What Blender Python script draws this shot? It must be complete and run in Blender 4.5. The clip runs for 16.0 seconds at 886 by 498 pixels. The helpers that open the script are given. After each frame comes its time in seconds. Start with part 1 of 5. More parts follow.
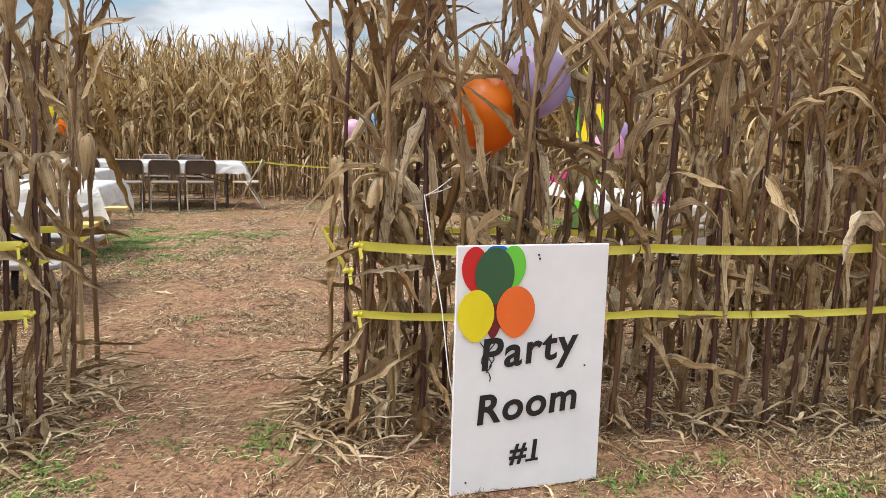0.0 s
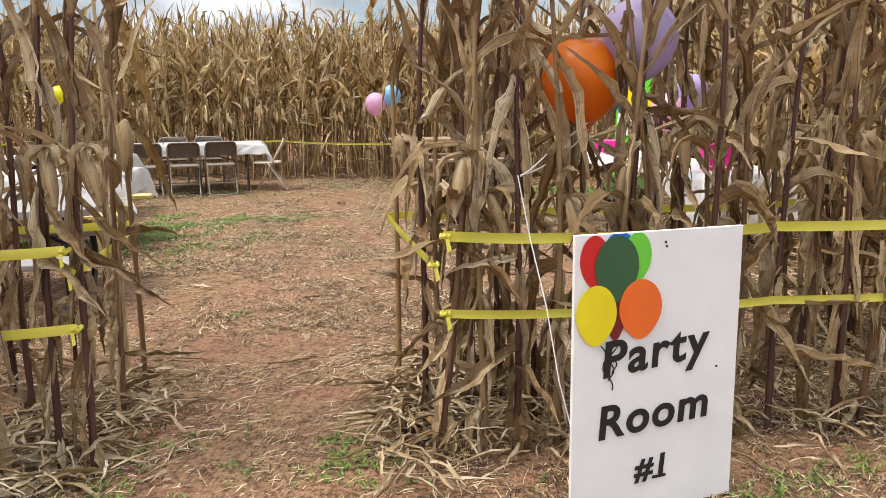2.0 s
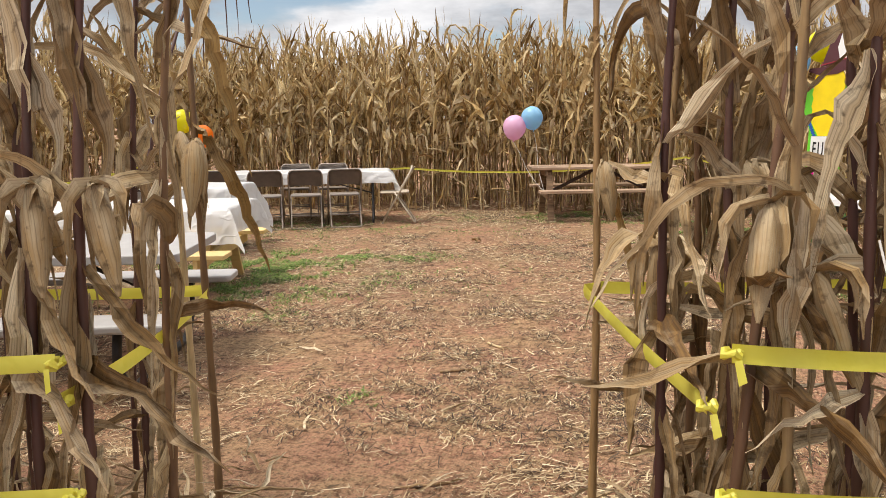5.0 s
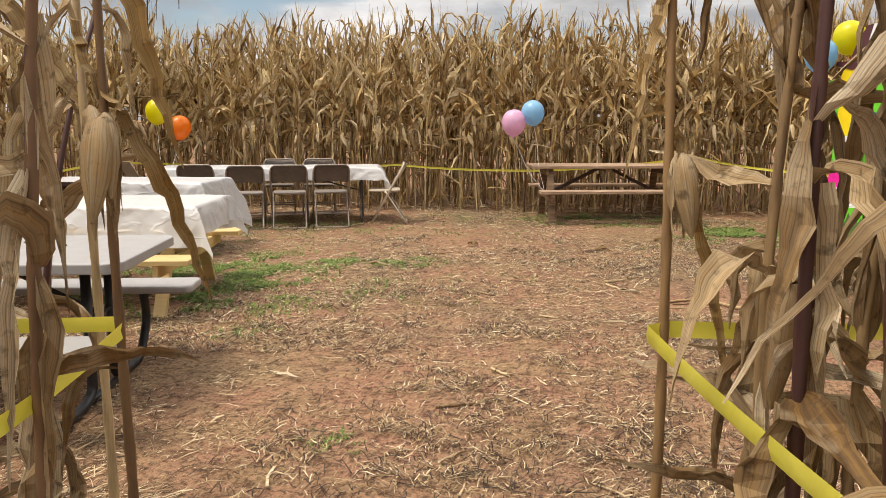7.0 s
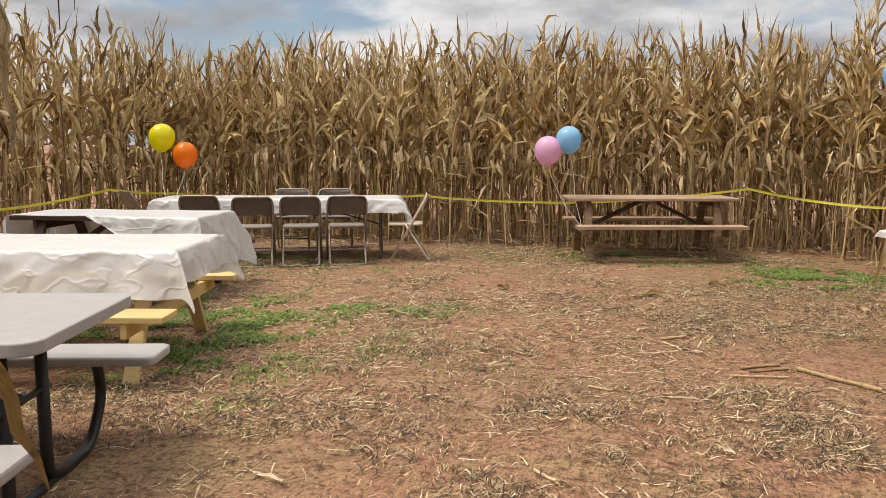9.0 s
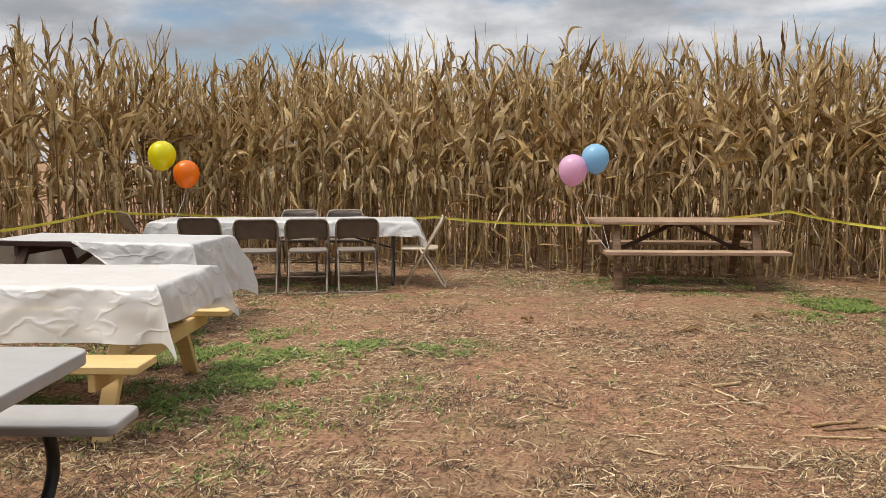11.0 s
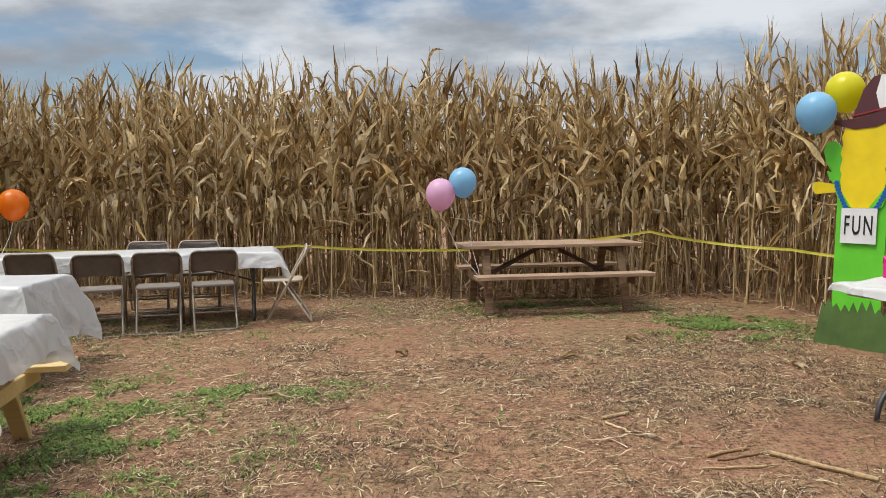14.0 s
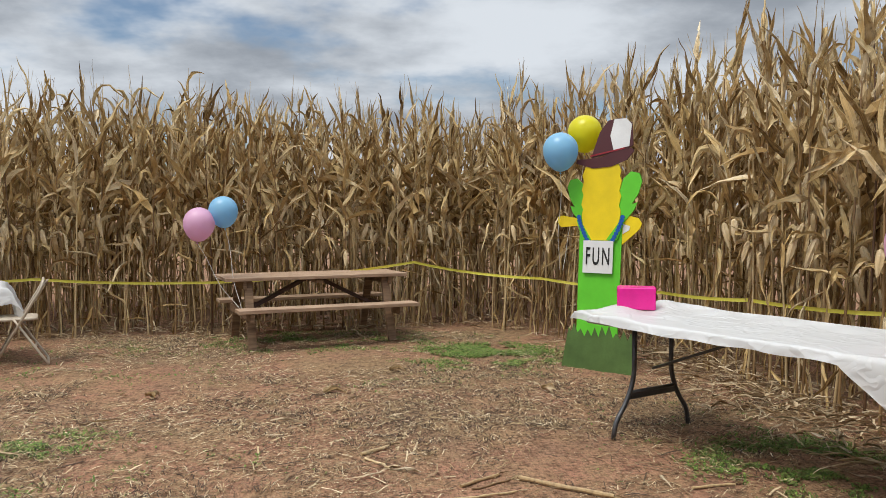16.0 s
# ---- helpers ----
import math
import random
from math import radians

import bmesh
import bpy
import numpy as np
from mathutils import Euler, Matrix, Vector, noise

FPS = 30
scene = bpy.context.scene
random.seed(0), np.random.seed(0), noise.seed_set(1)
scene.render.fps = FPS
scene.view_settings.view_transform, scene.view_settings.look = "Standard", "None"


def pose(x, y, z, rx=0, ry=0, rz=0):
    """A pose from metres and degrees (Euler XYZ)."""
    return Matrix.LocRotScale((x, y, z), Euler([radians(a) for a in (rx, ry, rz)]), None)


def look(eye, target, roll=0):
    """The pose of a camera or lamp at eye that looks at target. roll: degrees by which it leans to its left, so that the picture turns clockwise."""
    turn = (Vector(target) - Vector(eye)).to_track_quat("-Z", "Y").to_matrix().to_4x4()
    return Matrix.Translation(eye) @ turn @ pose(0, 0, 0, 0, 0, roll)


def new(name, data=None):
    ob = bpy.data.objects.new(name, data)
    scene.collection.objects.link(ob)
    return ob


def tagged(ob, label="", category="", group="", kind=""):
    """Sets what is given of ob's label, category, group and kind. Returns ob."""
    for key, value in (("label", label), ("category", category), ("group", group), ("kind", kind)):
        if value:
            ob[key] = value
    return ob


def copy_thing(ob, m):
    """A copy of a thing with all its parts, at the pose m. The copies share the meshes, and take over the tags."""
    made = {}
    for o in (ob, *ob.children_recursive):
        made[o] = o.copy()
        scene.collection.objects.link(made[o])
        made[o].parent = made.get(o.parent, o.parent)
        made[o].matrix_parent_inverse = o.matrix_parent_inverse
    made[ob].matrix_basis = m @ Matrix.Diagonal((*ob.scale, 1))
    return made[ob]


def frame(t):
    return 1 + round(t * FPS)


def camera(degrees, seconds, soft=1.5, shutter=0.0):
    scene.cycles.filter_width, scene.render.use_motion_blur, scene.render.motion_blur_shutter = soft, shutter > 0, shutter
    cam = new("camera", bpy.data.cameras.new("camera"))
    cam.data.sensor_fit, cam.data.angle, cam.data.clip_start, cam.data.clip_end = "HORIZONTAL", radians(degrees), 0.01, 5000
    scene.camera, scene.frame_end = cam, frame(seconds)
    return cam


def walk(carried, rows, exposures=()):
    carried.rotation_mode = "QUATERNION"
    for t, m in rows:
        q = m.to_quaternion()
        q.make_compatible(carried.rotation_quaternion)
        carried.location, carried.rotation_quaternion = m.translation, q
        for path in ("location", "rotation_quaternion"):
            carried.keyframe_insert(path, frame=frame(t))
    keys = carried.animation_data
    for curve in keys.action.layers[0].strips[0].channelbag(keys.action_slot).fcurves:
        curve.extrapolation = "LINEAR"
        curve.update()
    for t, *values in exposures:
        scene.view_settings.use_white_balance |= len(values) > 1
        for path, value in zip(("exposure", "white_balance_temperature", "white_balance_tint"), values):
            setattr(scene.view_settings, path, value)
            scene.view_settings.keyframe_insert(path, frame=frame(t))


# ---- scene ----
cam = camera(57.6, 16.0, 0.25)
PATH = [
    (0, (0.548, 0.228, 1.509), (0.316, 2.19, 1.196), 1.6),
    (0.5, (0.406, 0.366, 1.502), (0.214, 2.33, 1.178), 1.1),
    (1, (0.246, 0.492, 1.531), (0.092, 2.456, 1.186), 0.3),
    (1.5, (0.176, 0.549, 1.527), (0.025, 2.51, 1.161), -0.3),
    (2, (0.144, 0.643, 1.505), (-0.109, 2.59, 1.122), -0.6),
    (2.5, (0.123, 0.791, 1.499), (-0.263, 2.716, 1.119), -0.6),
    (3, (0.077, 0.951, 1.479), (-0.409, 2.856, 1.115), -0.8),
    (3.5, (-0.062, 1.205, 1.468), (-0.607, 3.099, 1.129), -1.0),
    (4, (-0.21, 1.531, 1.466), (-0.775, 3.423, 1.149), -1.2),
    (4.2, (-0.263, 1.678, 1.456), (-0.831, 3.571, 1.148), -1.3),
    (6.3, (-0.519, 2.432, 1.409), (-1.014, 4.342, 1.085), -0.3),
    (6.5, (-0.565, 2.554, 1.389), (-1.06, 4.464, 1.066), -0.5),
    (7, (-0.622, 2.737, 1.375), (-1.145, 4.641, 1.057), -0.1),
    (7.5, (-0.715, 2.955, 1.393), (-1.272, 4.851, 1.088), -0.3),
    (8, (-0.768, 3.17, 1.38), (-1.35, 5.062, 1.096), -0.4),
    (8.5, (-0.828, 3.472, 1.388), (-1.41, 5.367, 1.121), 0.0),
    (8.7, (-0.86, 3.57, 1.386), (-1.444, 5.466, 1.124), 0.0),
    (10.8, (-1.141, 4.237, 1.408), (-1.718, 6.14, 1.194), 0.1),
    (11, (-1.158, 4.321, 1.403), (-1.772, 6.212, 1.191), 0.1),
    (11.5, (-1.211, 4.423, 1.412), (-1.974, 6.26, 1.203), -0.0),
    (12, (-1.251, 4.466, 1.416), (-2.191, 6.22, 1.213), -0.8),
    (12.5, (-1.275, 4.523, 1.428), (-2.173, 6.299, 1.23), -1.0),
    (13, (-1.323, 4.603, 1.432), (-2.015, 6.47, 1.241), -1.0),
    (13.5, (-1.362, 4.648, 1.445), (-1.832, 6.583, 1.263), -0.7),
    (14, (-1.373, 4.66, 1.438), (-1.641, 6.635, 1.278), -0.6),
    (14.5, (-1.351, 4.701, 1.442), (-1.443, 6.694, 1.308), -0.5),
    (15, (-1.339, 4.717, 1.45), (-1.292, 6.714, 1.339), -0.4),
    (15.5, (-1.312, 4.738, 1.458), (-1.137, 6.728, 1.361), -0.1),
    (16, (-1.279, 4.762, 1.461), (-0.991, 6.739, 1.369), 0.1),
]
walk(cam, [(t, look(eye, target, roll)) for t, eye, target, roll in PATH],
     [(0.0, 0.34, 6250, 9), (4.0, 0.34, 6550, 11), (7.5, 0.18, 6950, 12), (12.0, -0.02, 6480, 10), (16.0, -0.11, 6180, 8)])

# ---------------------------------------------------------------- light
world = bpy.data.worlds.new("overcast_sky")
scene.world = world
world.use_nodes = True
SUN_EL, SUN_AZ = 66.0, 240.0


def build_world():
    nt = world.node_tree
    nt.nodes.clear()
    n = nt.nodes.new
    out, bg = n("ShaderNodeOutputWorld"), n("ShaderNodeBackground")
    sky = n("ShaderNodeTexSky")
    sky.sky_type = "NISHITA"
    sky.sun_disc = False
    sky.sun_elevation, sky.sun_rotation = radians(SUN_EL), radians(SUN_AZ)
    tc, sep = n("ShaderNodeTexCoord"), n("ShaderNodeSeparateXYZ")
    nt.links.new(tc.outputs["Generated"], sep.inputs[0])
    # project the view direction on a cloud deck: xy / (z + k)
    add = n("ShaderNodeMath"); add.operation = "ADD"; add.inputs[1].default_value = 0.22
    ab = n("ShaderNodeMath"); ab.operation = "ABSOLUTE"
    nt.links.new(sep.outputs[2], ab.inputs[0]); nt.links.new(ab.outputs[0], add.inputs[0])
    comb = n("ShaderNodeCombineXYZ")
    for i in (0, 1):
        d = n("ShaderNodeMath"); d.operation = "DIVIDE"
        nt.links.new(sep.outputs[i], d.inputs[0]); nt.links.new(add.outputs[0], d.inputs[1])
        nt.links.new(d.outputs[0], comb.inputs[i])

    def cloud(scale, detail, lo, hi, off):
        mp = n("ShaderNodeMapping"); mp.inputs["Location"].default_value = off
        nz = n("ShaderNodeTexNoise"); nz.inputs["Scale"].default_value = scale
        nz.inputs["Detail"].default_value = detail; nz.inputs["Roughness"].default_value = 0.55
        r = n("ShaderNodeMapRange"); r.interpolation_type = "SMOOTHSTEP"
        r.inputs["From Min"].default_value, r.inputs["From Max"].default_value = lo, hi
        nt.links.new(comb.outputs[0], mp.inputs[0]); nt.links.new(mp.outputs[0], nz.inputs["Vector"])
        nt.links.new(nz.outputs["Fac"], r.inputs["Value"])
        return r.outputs[0]
    cover = cloud(1.1, 6, 0.36, 0.50, CLOUD_OFF)
    shade = cloud(1.5, 7, 0.34, 0.66, (7.3, 2.1, 0.0))
    ramp = n("ShaderNodeMix"); ramp.data_type = "RGBA"
    ramp.inputs["A"].default_value = (3.4, 3.6, 3.95, 1)
    ramp.inputs["B"].default_value = (8.0, 8.15, 8.4, 1)
    nt.links.new(shade, ramp.inputs["Factor"])
    # overcast skies grow brighter towards the zenith
    zen = n("ShaderNodeMapRange")
    zen.inputs["From Min"].default_value, zen.inputs["From Max"].default_value = 0.25, 0.9
    zen.inputs["To Min"].default_value, zen.inputs["To Max"].default_value = 1.0, 2.9
    nt.links.new(sep.outputs[2], zen.inputs["Value"])
    sc = n("ShaderNodeVectorMath"); sc.operation = "SCALE"
    nt.links.new(ramp.outputs["Result"], sc.inputs[0]); nt.links.new(zen.outputs[0], sc.inputs["Scale"])
    mix = n("ShaderNodeMix"); mix.data_type = "RGBA"
    nt.links.new(cover, mix.inputs["Factor"])
    nt.links.new(sky.outputs[0], mix.inputs["A"]); nt.links.new(sc.outputs[0], mix.inputs["B"])
    nt.links.new(mix.outputs["Result"], bg.inputs["Color"])
    bg.inputs["Strength"].default_value = 0.1
    nt.links.new(bg.outputs[0], out.inputs[0])


CLOUD_OFF = (0.4, 1.7, 0.0)
build_world()
sun = new("sun", bpy.data.lights.new("sun", "SUN"))
sun.data.energy, sun.data.angle, sun.data.color = 2.95, radians(28), (1.0, 0.92, 0.80)
sun.matrix_world = Matrix.Rotation(radians(-SUN_AZ), 4, "Z") @ Matrix.Rotation(radians(SUN_EL - 90), 4, "X")


# ---------------------------------------------------------------- materials
class Nodes:
    """A small wrapper for building a node material."""

    def __init__(self, name, rough=0.7, metal=0.0):
        self.mat = bpy.data.materials.new(name)
        self.mat.use_nodes = True
        self.nt = self.mat.node_tree
        self.bsdf = self.nt.nodes["Principled BSDF"]
        self.bsdf.inputs["Roughness"].default_value = rough
        self.bsdf.inputs["Metallic"].default_value = metal
        self.tc = self.nt.nodes.new("ShaderNodeTexCoord")

    def link(self, a, b):
        self.nt.links.new(a, b)

    def noise(self, scale, detail=4, coord="Object", stretch=(1, 1, 1), rough=0.55):
        mp = self.nt.nodes.new("ShaderNodeMapping")
        mp.inputs["Scale"].default_value = stretch
        nz = self.nt.nodes.new("ShaderNodeTexNoise")
        nz.inputs["Scale"].default_value, nz.inputs["Detail"].default_value = scale, detail
        nz.inputs["Roughness"].default_value = rough
        self.link(self.tc.outputs[coord], mp.inputs[0])
        self.link(mp.outputs[0], nz.inputs["Vector"])
        return nz.outputs["Fac"]

    def span(self, fac, lo, hi, to=(0, 1)):
        r = self.nt.nodes.new("ShaderNodeMapRange")
        r.inputs["From Min"].default_value, r.inputs["From Max"].default_value = lo, hi
        r.inputs["To Min"].default_value, r.inputs["To Max"].default_value = to
        self.link(fac, r.inputs["Value"])
        return r.outputs[0]

    def ramp(self, fac, stops):
        r = self.nt.nodes.new("ShaderNodeValToRGB")
        el = r.color_ramp.elements
        while len(el) < len(stops):
            el.new(0.5)
        for e, (p, c) in zip(el, stops):
            e.position, e.color = p, (*c, 1)
        self.link(fac, r.inputs[0])
        return r.outputs[0]

    def mix(self, fac, a, b, mode="MIX"):
        m = self.nt.nodes.new("ShaderNodeMix")
        m.data_type, m.blend_type = "RGBA", mode
        for key, v in (("Factor", fac), ("A", a), ("B", b)):
            if isinstance(v, (int, float)):
                m.inputs[key].default_value = v
            elif isinstance(v, tuple):
                m.inputs[key].default_value = (*v, 1)
            else:
                self.link(v, m.inputs[key])
        return m.outputs["Result"]

    def colour(self, c):
        self.link(c, self.bsdf.inputs["Base Color"])
        return self

    def bump(self, fac, strength=0.3, dist=0.01):
        b = self.nt.nodes.new("ShaderNodeBump")
        b.inputs["Strength"].default_value, b.inputs["Distance"].default_value = strength, dist
        self.link(fac, b.inputs["Height"])
        self.link(b.outputs[0], self.bsdf.inputs["Normal"])
        return self

    def island(self):
        return self.nt.nodes.new("ShaderNodeNewGeometry").outputs["Random Per Island"]

    def thing(self):
        return self.nt.nodes.new("ShaderNodeObjectInfo").outputs["Random"]

    def translucent(self, amount, colour):
        tr, mx = self.nt.nodes.new("ShaderNodeBsdfTranslucent"), self.nt.nodes.new("ShaderNodeMixShader")
        out = self.nt.nodes["Material Output"]
        mx.inputs[0].default_value = amount
        if isinstance(colour, tuple):
            tr.inputs[0].default_value = (*colour, 1)
        else:
            self.link(colour, tr.inputs[0])
        self.link(self.bsdf.outputs[0], mx.inputs[1]); self.link(tr.outputs[0], mx.inputs[2])
        self.link(mx.outputs[0], out.inputs[0])
        return self


def plain(name, colour, rough=0.6, metal=0.0, vary=0.12, scale=9.0, bump=0.15):
    """Painted or moulded surface with faint mottling and grain."""
    m = Nodes(name, rough, metal)
    f = m.noise(scale, 5)
    dark = tuple(c * (1 - vary) for c in colour)
    light = tuple(min(1, c * (1 + vary * 0.6)) for c in colour)
    c = m.ramp(f, [(0.3, dark), (0.7, light)])
    g = m.noise(scale * 22, 3)
    m.colour(m.mix(m.span(g, 0.45, 0.8, (0, vary)), c, tuple(x * 0.6 for x in colour)))
    m.bump(g, bump, 0.004)
    return m.mat


def leaf_material(name, stops, streak=0.6, pale=(0.60, 0.50, 0.35), warm=(0.36, 0.20, 0.06), spotted=0.65):
    """Dry maize blade: streaks along its length, own tint for each blade, dark worn patches."""
    m = Nodes(name, 0.55)
    rnd = m.nt.nodes.new("ShaderNodeMath"); rnd.operation = "FRACT"
    ad = m.nt.nodes.new("ShaderNodeMath"); ad.operation = "ADD"
    m.link(m.island(), ad.inputs[0]); m.link(m.thing(), ad.inputs[1]); m.link(ad.outputs[0], rnd.inputs[0])
    base = m.ramp(rnd.outputs[0], stops)
    fine = m.noise(1.0, 3, "UV", (21, 0.9, 1))
    broad = m.noise(1.0, 3, "UV", (4.5, 1.5, 1))
    mott = m.noise(6.5, 4, "Object")
    c = m.mix(m.span(broad, 0.4, 0.65, (0, 0.65)), base, warm)
    c = m.mix(m.span(mott, 0.5, 0.72, (0, 0.6)), c, pale)
    c = m.mix(m.span(fine, 0.46, 0.68, (0, streak)), c, (0.09, 0.048, 0.02))
    spots = m.noise(30.0, 3, "Object")
    c = m.mix(m.span(spots, 0.58, 0.7, (0, spotted)), c, (0.06, 0.034, 0.018))
    m.colour(c)
    m.bump(fine, 0.6, 0.004)
    m.translucent(0.05, c)
    m.bsdf.inputs["Specular IOR Level"].default_value = 0.18
    return m.mat


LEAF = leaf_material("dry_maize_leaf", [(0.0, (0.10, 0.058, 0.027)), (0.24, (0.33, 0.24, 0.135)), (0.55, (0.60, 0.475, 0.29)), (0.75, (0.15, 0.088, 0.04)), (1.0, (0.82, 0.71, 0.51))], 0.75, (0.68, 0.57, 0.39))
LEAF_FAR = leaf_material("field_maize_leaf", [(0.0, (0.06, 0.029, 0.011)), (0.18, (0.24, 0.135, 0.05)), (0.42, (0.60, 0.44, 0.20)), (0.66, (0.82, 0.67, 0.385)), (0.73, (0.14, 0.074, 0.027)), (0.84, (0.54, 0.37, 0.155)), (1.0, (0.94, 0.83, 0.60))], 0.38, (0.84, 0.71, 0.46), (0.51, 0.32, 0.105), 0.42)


def stalk_material(name, stops):
    m = Nodes(name, 0.55)
    rnd = m.nt.nodes.new("ShaderNodeMath"); rnd.operation = "FRACT"
    ad = m.nt.nodes.new("ShaderNodeMath"); ad.operation = "ADD"
    m.link(m.island(), ad.inputs[0]); m.link(m.thing(), ad.inputs[1]); m.link(ad.outputs[0], rnd.inputs[0])
    c = m.ramp(rnd.outputs[0], stops)
    f = m.noise(6, 4, "Object", (8, 8, 1))
    c = m.mix(m.span(f, 0.45, 0.75, (0, 0.6)), c, (0.06, 0.03, 0.02))
    m.colour(c)
    m.bump(f, 0.3, 0.003)
    return m.mat


LEAF_FALLEN = leaf_material("bleached_fallen_leaf", [(0.0, (0.20, 0.13, 0.07)), (0.4, (0.48, 0.37, 0.23)), (0.75, (0.68, 0.56, 0.38)), (1.0, (0.80, 0.70, 0.52))], 0.5, (0.70, 0.60, 0.43))
LEAF_WARM = leaf_material("ochre_maize_leaf", [(0.0, (0.36, 0.23, 0.08)), (0.5, (0.46, 0.32, 0.14)), (1.0, (0.56, 0.43, 0.24))], 0.7, (0.58, 0.46, 0.27))
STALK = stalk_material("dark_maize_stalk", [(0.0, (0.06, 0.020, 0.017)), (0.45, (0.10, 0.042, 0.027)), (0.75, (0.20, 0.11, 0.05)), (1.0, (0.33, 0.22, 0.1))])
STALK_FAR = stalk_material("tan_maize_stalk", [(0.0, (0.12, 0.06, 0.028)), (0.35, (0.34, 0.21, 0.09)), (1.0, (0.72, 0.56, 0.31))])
HUSK_FAR = leaf_material("field_maize_husk", [(0.0, (0.62, 0.47, 0.27)), (0.5, (0.80, 0.65, 0.42)), (1.0, (0.52, 0.36, 0.18))], 0.25, (0.84, 0.71, 0.48), (0.56, 0.38, 0.16), 0.2)
HUSK = leaf_material("maize_husk", [(0.0, (0.40, 0.30, 0.17)), (0.5, (0.50, 0.39, 0.24)), (1.0, (0.34, 0.24, 0.12))], 0.5)


def soil_material():
    m = Nodes("red_clay_soil", 0.95)
    big, mid, fine = m.noise(0.55, 5), m.noise(3.2, 6), m.noise(34, 6)
    c = m.ramp(big, [(0.36, (0.28, 0.175, 0.108)), (0.5, (0.395, 0.20, 0.127)), (0.66, (0.33, 0.215, 0.12))])
    c = m.mix(m.span(mid, 0.42, 0.7, (0, 0.75)), c, (0.41, 0.265, 0.14))
    clod = m.noise(11, 5)
    c = m.mix(m.span(clod, 0.5, 0.68, (0, 0.7)), c, (0.085, 0.04, 0.022))
    c = m.mix(m.span(fine, 0.48, 0.66, (0, 0.75)), c, (0.05, 0.026, 0.015))
    grit = m.noise(120, 4)
    c = m.mix(m.span(grit, 0.5, 0.66, (0, 0.6)), c, (0.05, 0.028, 0.018))
    chaff = m.noise(95, 4)
    c = m.mix(m.span(chaff, 0.56, 0.68, (0, 0.65)), c, (0.42, 0.29, 0.16))
    straw = m.noise(60, 3, "Object", (1, 0.22, 1))
    c = m.mix(m.span(straw, 0.58, 0.7, (0, 0.6)), c, (0.33, 0.24, 0.13))
    straw2 = m.noise(60, 3, "Object", (0.22, 1, 1))
    c = m.mix(m.span(straw2, 0.6, 0.72, (0, 0.6)), c, (0.28, 0.19, 0.1))
    m.colour(c)
    h = m.nt.nodes.new("ShaderNodeMath"); h.operation = "ADD"
    m.link(fine, h.inputs[0]); m.link(straw, h.inputs[1])
    m.bump(h.outputs[0], 0.9, 0.03)
    m.bsdf.inputs["Specular IOR Level"].default_value = 0.15
    return m.mat


SOIL = soil_material()


def litter_material(name, stops):
    m = Nodes(name, 0.85)
    c = m.ramp(m.island(), stops)
    m.colour(m.mix(m.span(m.noise(25, 3), 0.45, 0.65, (0, 0.55)), c, (0.09, 0.055, 0.028)))
    return m.mat


STRAW = litter_material("straw_litter", [(0.0, (0.04, 0.022, 0.013)), (0.3, (0.13, 0.078, 0.036)), (0.45, (0.38, 0.26, 0.14)), (0.7, (0.54, 0.41, 0.23)), (1.0, (0.80, 0.66, 0.44))])
TANGLE = litter_material("matted_straw", [(0.0, (0.022, 0.012, 0.008)), (0.46, (0.055, 0.03, 0.016)), (0.54, (0.28, 0.18, 0.085)), (0.8, (0.50, 0.37, 0.19)), (1.0, (0.82, 0.68, 0.46))])
GRASS = litter_material("weed_green", [(0.0, (0.06, 0.11, 0.018)), (0.5, (0.14, 0.25, 0.035)), (0.85, (0.22, 0.30, 0.06)), (1.0, (0.34, 0.30, 0.11))])


def wood_material(name, light, dark, along=(1.2, 14, 14), rough=0.75):
    m = Nodes(name, rough)
    grain, mott = m.noise(3.0, 6, "Object", along), m.noise(2.2, 4)
    c = m.ramp(grain, [(0.3, dark), (0.7, light)])
    c = m.mix(m.span(mott, 0.45, 0.75, (0, 0.45)), c, tuple(x * 0.55 for x in dark))
    tint = m.span(m.thing(), 0, 1, (0, 0.22))
    m.colour(m.mix(tint, c, tuple(x * 0.5 for x in light)))
    m.bump(grain, 0.35, 0.004)
    return m.mat


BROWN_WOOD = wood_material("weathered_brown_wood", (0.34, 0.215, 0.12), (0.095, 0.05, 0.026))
# paler brown for upward planks: weathering, with sunlight on them painted into the colour
SUNLIT_WORN_WOOD = wood_material("sunlit_weathered_brown_wood", (0.52, 0.37, 0.25), (0.27, 0.165, 0.10))
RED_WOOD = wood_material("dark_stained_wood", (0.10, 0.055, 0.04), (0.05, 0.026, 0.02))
YELLOW_WOOD = wood_material("yellow_painted_wood", (0.72, 0.52, 0.22), (0.63, 0.44, 0.18), rough=0.55)
GREY_PLASTIC = plain("speckled_grey_plastic", (0.36, 0.345, 0.33), 0.45, vary=0.08, scale=14, bump=0.1)
BLACK_STEEL = plain("black_powder_coated_steel", (0.022, 0.02, 0.02), 0.42, 0.2, 0.3, 20)
CHAIR_PAINT = plain("taupe_enamel_steel", (0.20, 0.162, 0.135), 0.42, 0.15, 0.18, 12)
CHAIR_TUBE = plain("pale_taupe_steel_tube", (0.33, 0.275, 0.225), 0.4, 0.3, 0.25, 20)
CHAIR_SEAT = plain("taupe_vinyl_seat", (0.24, 0.20, 0.165), 0.5, 0.0, 0.18, 12)
CREAM_CHAIR = plain("cream_enamel_steel", (0.52, 0.44, 0.34), 0.45, 0.1, 0.15, 12)
TABLE_LEG = plain("dull_grey_steel", (0.10, 0.10, 0.105), 0.4, 0.5, 0.3, 20)
